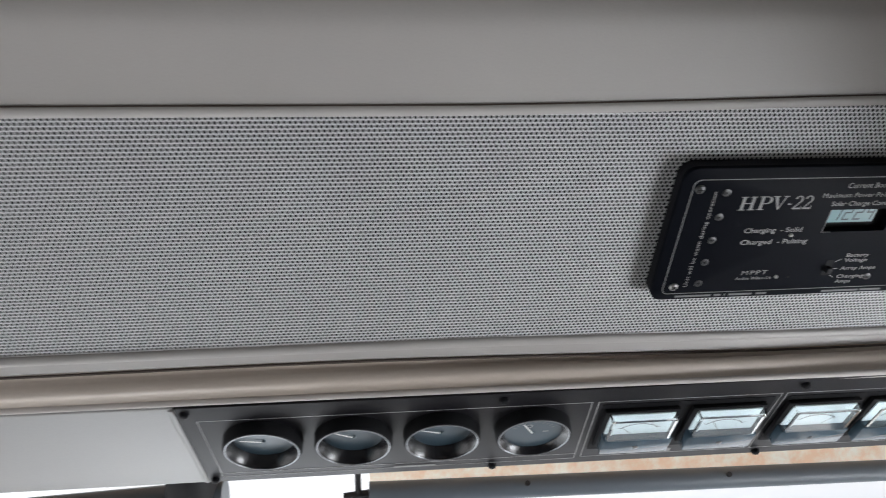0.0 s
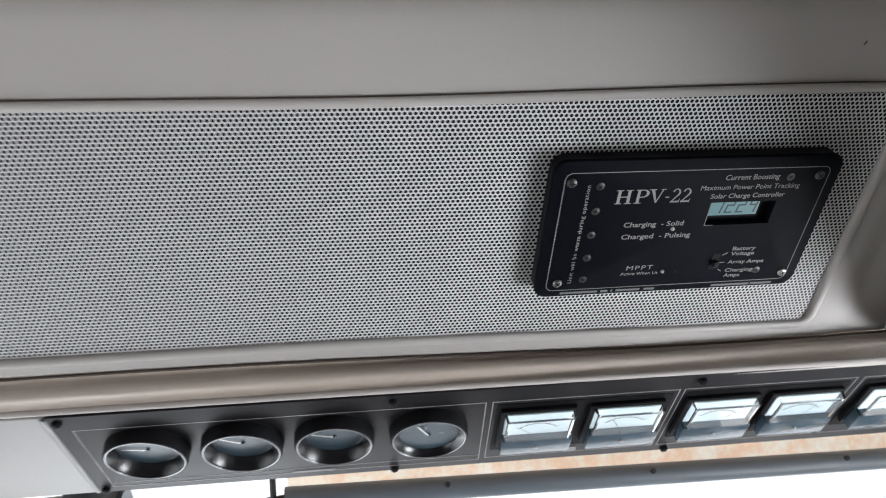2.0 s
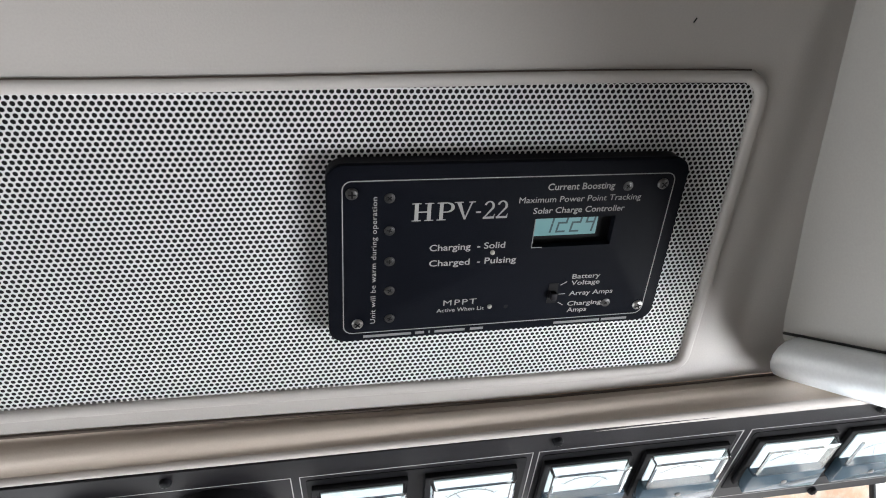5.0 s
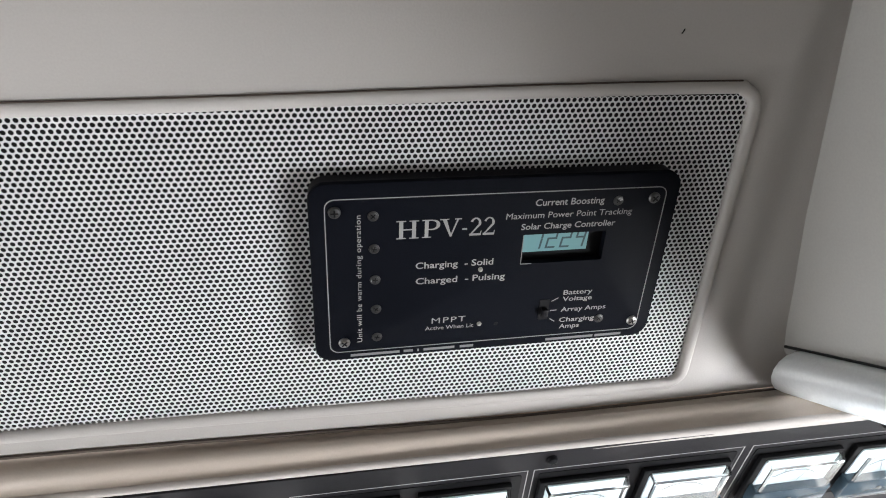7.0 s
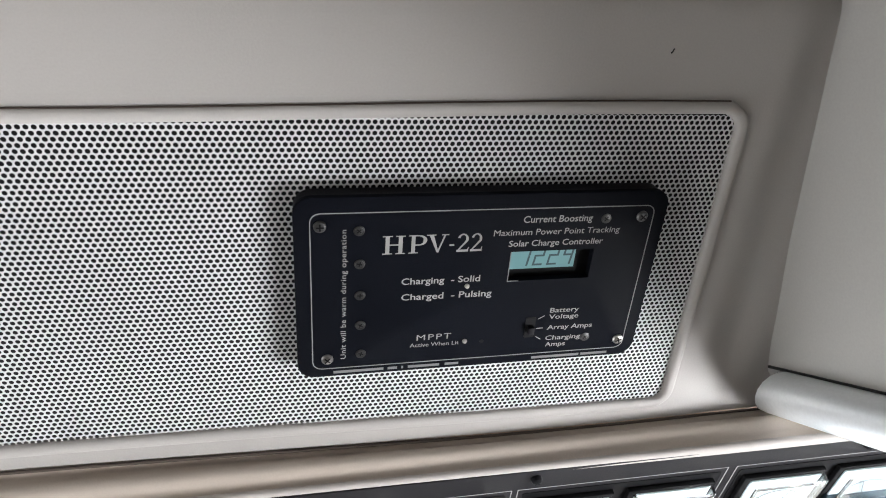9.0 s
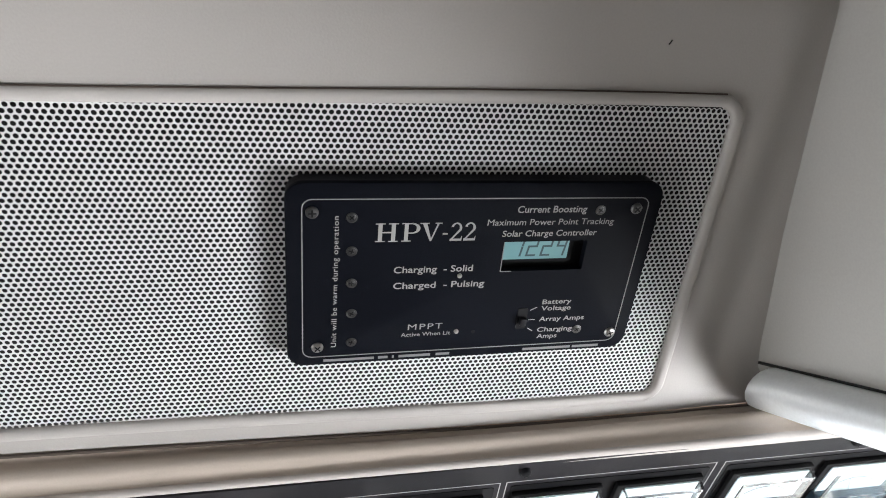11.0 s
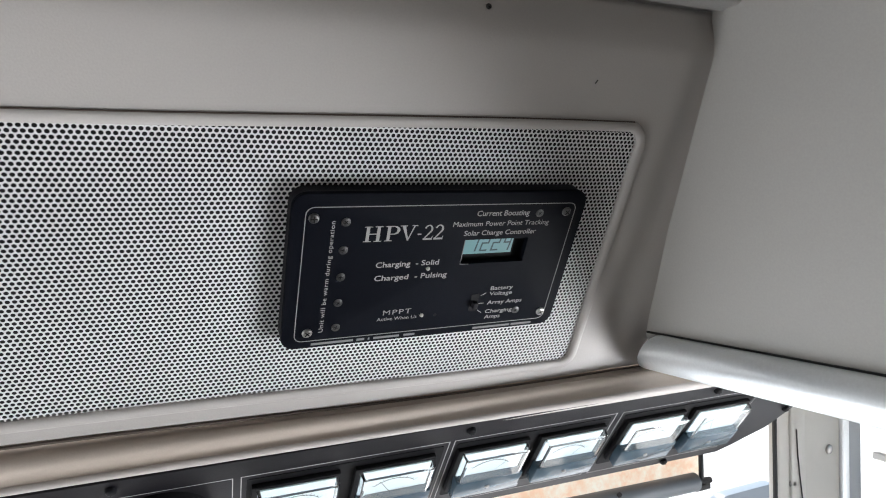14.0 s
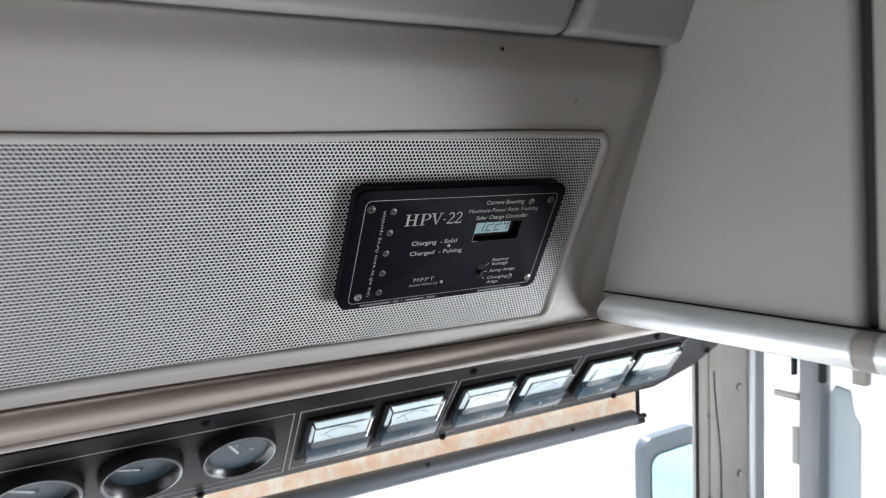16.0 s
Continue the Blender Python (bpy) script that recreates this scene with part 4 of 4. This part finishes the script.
# unseen walls that close the cab and send back warm light
wall("wall_front_top", -1.3, 1.12, 0.64, 0.90, 1.36, ROOF - 0.002, WALL, "beige front cap above the windscreen")
wall("wall_front_low", -1.3, 1.12, 0.80, 0.90, -0.30, 0.36, WALL, "beige wall below the windscreen")
wall("wall_back", -1.3, 1.12, -4.0, -3.92, -0.30, ROOF - 0.002, WALL, "pale panelled wall at the rear")
wall("wall_left_front", -1.35, -1.28, -4.0, 0.90, -0.30, 0.75, WALL, "pale wall under the driver side window")
wall("wall_left_top", -1.35, -1.28, -4.0, 0.90, 1.65, ROOF - 0.002, WALL, "pale wall above the driver side window")
wall("wall_left_rear", -1.35, -1.28, -4.0, -0.65, 0.75, 1.65, WALL, "pale wall behind the driver side window")
wall("wall_right_low", 1.10, 1.17, -4.0, 0.90, -0.30, 0.62, WALL, "pale wall under the passenger side window")
wall("wall_right_top", 1.10, 1.17, -4.0, 0.90, 1.45, ROOF - 0.002, WALL, "pale wall above the passenger side window")
wall("wall_right_rear", 1.10, 1.17, -4.0, -0.40, 0.62, 1.45, WALL, "pale wall behind the passenger side window")
wall("floor", -1.3, 1.12, -4.0, 0.90, -0.36, -0.30, FLOOR, "brown carpeted cab floor", "floor")

# unseen block, added so sun on its top bounces up to trim and plate
wall("dashboard", -1.28, 1.10, 0.26, 0.80, 0.34, 0.68, DASH_BOUNCE, "unseen pale dashboard block added to bounce sunlight upward", "dashboard", 0.03)

pil = thing("pillar", Matrix.Translation((0.870, 0.70, 1.0)), "painted windscreen pillar with rivets and a side channel", "pillar", kind="structure")
part("post", box(-0.082, 0.040, -0.030, -0.014, -0.6, 0.45, 0.006), PILLAR, pil, "painted metal post")
part("cover_strip", box(-0.060, -0.034, -0.0335, -0.029, -0.6, 0.45, 0.0015), PILLAR, pil)
part("channel", box(0.052, 0.092, -0.026, -0.008, -0.6, 0.45, 0.008), RAIL, pil, "satin metal side channel")
part("channel_lip", box(0.038, 0.052, -0.0345, -0.024, -0.6, 0.45, 0.003), ALU, pil)
part("rubber_seal", box(-0.0865, -0.0825, -0.031, -0.026, -0.6, 0.45, 0.0012), RUBBER, pil, "black rubber seal")
for x, z in ((-0.055, 0.230), (0.015, 0.262), (-0.055, 0.10), (0.015, 0.12)):
    bm = turned([(0.0065, 0.0), (0.006, 0.002), (0.003, 0.0035), (0.0001, 0.0035)], 18)
    bm.transform(Matrix.Translation((x, -0.030, z)) @ pose(0, 0, 0, 90))
    part("rivet", bm, STEEL, pil)

# thin dark line that bends slightly on its way down the post
thin_line_pts = [(-0.052 + 0.016 * smooth_step((0.30 - z) / 0.16), z) for z in [0.30 - 0.03 * k for k in range(30)]]
bm = sweep(thin_line_pts, [(0.0008 * math.cos(radians(a)), 0.0008 * math.sin(radians(a))) for a in range(0, 361, 60)], closed=False)
bm.transform(Matrix.Translation((0, -0.0345, 0)) @ pose(0, 0, 0, 90))
part("thin_line", bm, RUBBER, pil, "thin dark line down the post")

win = thing("window_1", Matrix.Translation((1.09, 0.628, 1.0)), "passenger side window with a white sash rail", "window", kind="structure")
part("sash_rail", box(-0.018, 0.018, 0.020, 0.058, -0.38, 0.33, 0.004), RAIL, win, "pale sash rail")
part("window_pane", box(0.020, 0.024, -1.0, 0.16, -0.38, 0.45), PANE, win, smooth=False).visible_shadow = False
part("latch_block", box(-0.02, 0.01, 0.058, 0.104, 0.198, 0.209, 0.002), PILLAR, win)
part("catch", box(-0.016, 0.006, 0.058, 0.072, 0.08, 0.15, 0.003), PILLAR, win)
part("clip", box(-0.022, -0.010, 0.064, 0.070, 0.243, 0.335, 0.001), RUBBER, win)
part("clip", box(-0.022, -0.010, 0.012, 0.021, 0.240, 0.335, 0.001), RUBBER, win)

part("stop_block", box(-0.022, -0.004, -0.057, -0.034, 0.250, 0.335, 0.002), PILLAR, win, "grey plastic stop block")

visor = thing("window_visor", Matrix.Translation((1.10, 0.631, 1.0)), "smoky translucent acrylic deflector at the side window", "visor")
part("sheet", loft([[(0.0, y, z) for y, z in ((-0.038, -0.4), (0.016, -0.4), (0.016, 0.215), (0.006, 0.232), (-0.018, 0.228), (-0.024, 0.19), (-0.036, 0.17))], [(0.004, y, z) for y, z in ((-0.038, -0.4), (0.016, -0.4), (0.016, 0.215), (0.006, 0.232), (-0.018, 0.228), (-0.024, 0.19), (-0.036, 0.17))]]), VISOR, visor, smooth=False)

mirror = thing("side_mirror", Matrix.Translation((1.45, 1.30, 0.588)), "outside rear-view mirror with grey housing and bright glass", "mirror")
bm = slab(rounded(-0.102, 0.13, -0.29, 0.252, 0.04, 6), 0.0, 0.045, 0.02)
bm.transform(pose(0, 0, 0, -90))
bmesh.ops.recalc_face_normals(bm, faces=bm.faces)
part("housing", bm, MIRROR_SHELL, mirror, "pale grey housing")
bm = slab(rounded(-0.074, 0.118, -0.272, 0.238, 0.035, 6), 0.0, 0.004)
bm.transform(pose(0, -0.001, 0, 90))
part("mirror_glass", bm, MIRROR_FACE, mirror, "silvered glass", smooth=False)
part("mirror_arm", rod((-0.02, 0.05, -0.20), (-0.305, -0.42, -0.28), 0.014), RUBBER, mirror, "black bracket arm")

# ---- outside ----
gbm = bmesh.new()
rows = []
for j in range(41):
    rows.append([gbm.verts.new(((i / 40 - 0.5) * 2 * 900 * abs(i / 40 - 0.5) * 2 or 0.0, (j / 40 - 0.5) * 2 * 900 * abs(j / 40 - 0.5) * 2, -1.2 + 0.03 * noise.noise((i * 0.7, j * 0.7, 0)))) for i in range(41)])
for a, b in zip(rows, rows[1:]):
    for i in range(40):
        gbm.faces.new((a[i], a[i + 1], b[i + 1], b[i]))
PALE = material("pale_gravel", (0.80, 0.78, 0.74), 0.95, grain=0.12, size=20, stain=0.2, stain_size=0.7)
ground = part("ground", gbm, PALE)
tagged(ground, "pale sunlit gravel ground outside the vehicle", "ground", kind="structure")
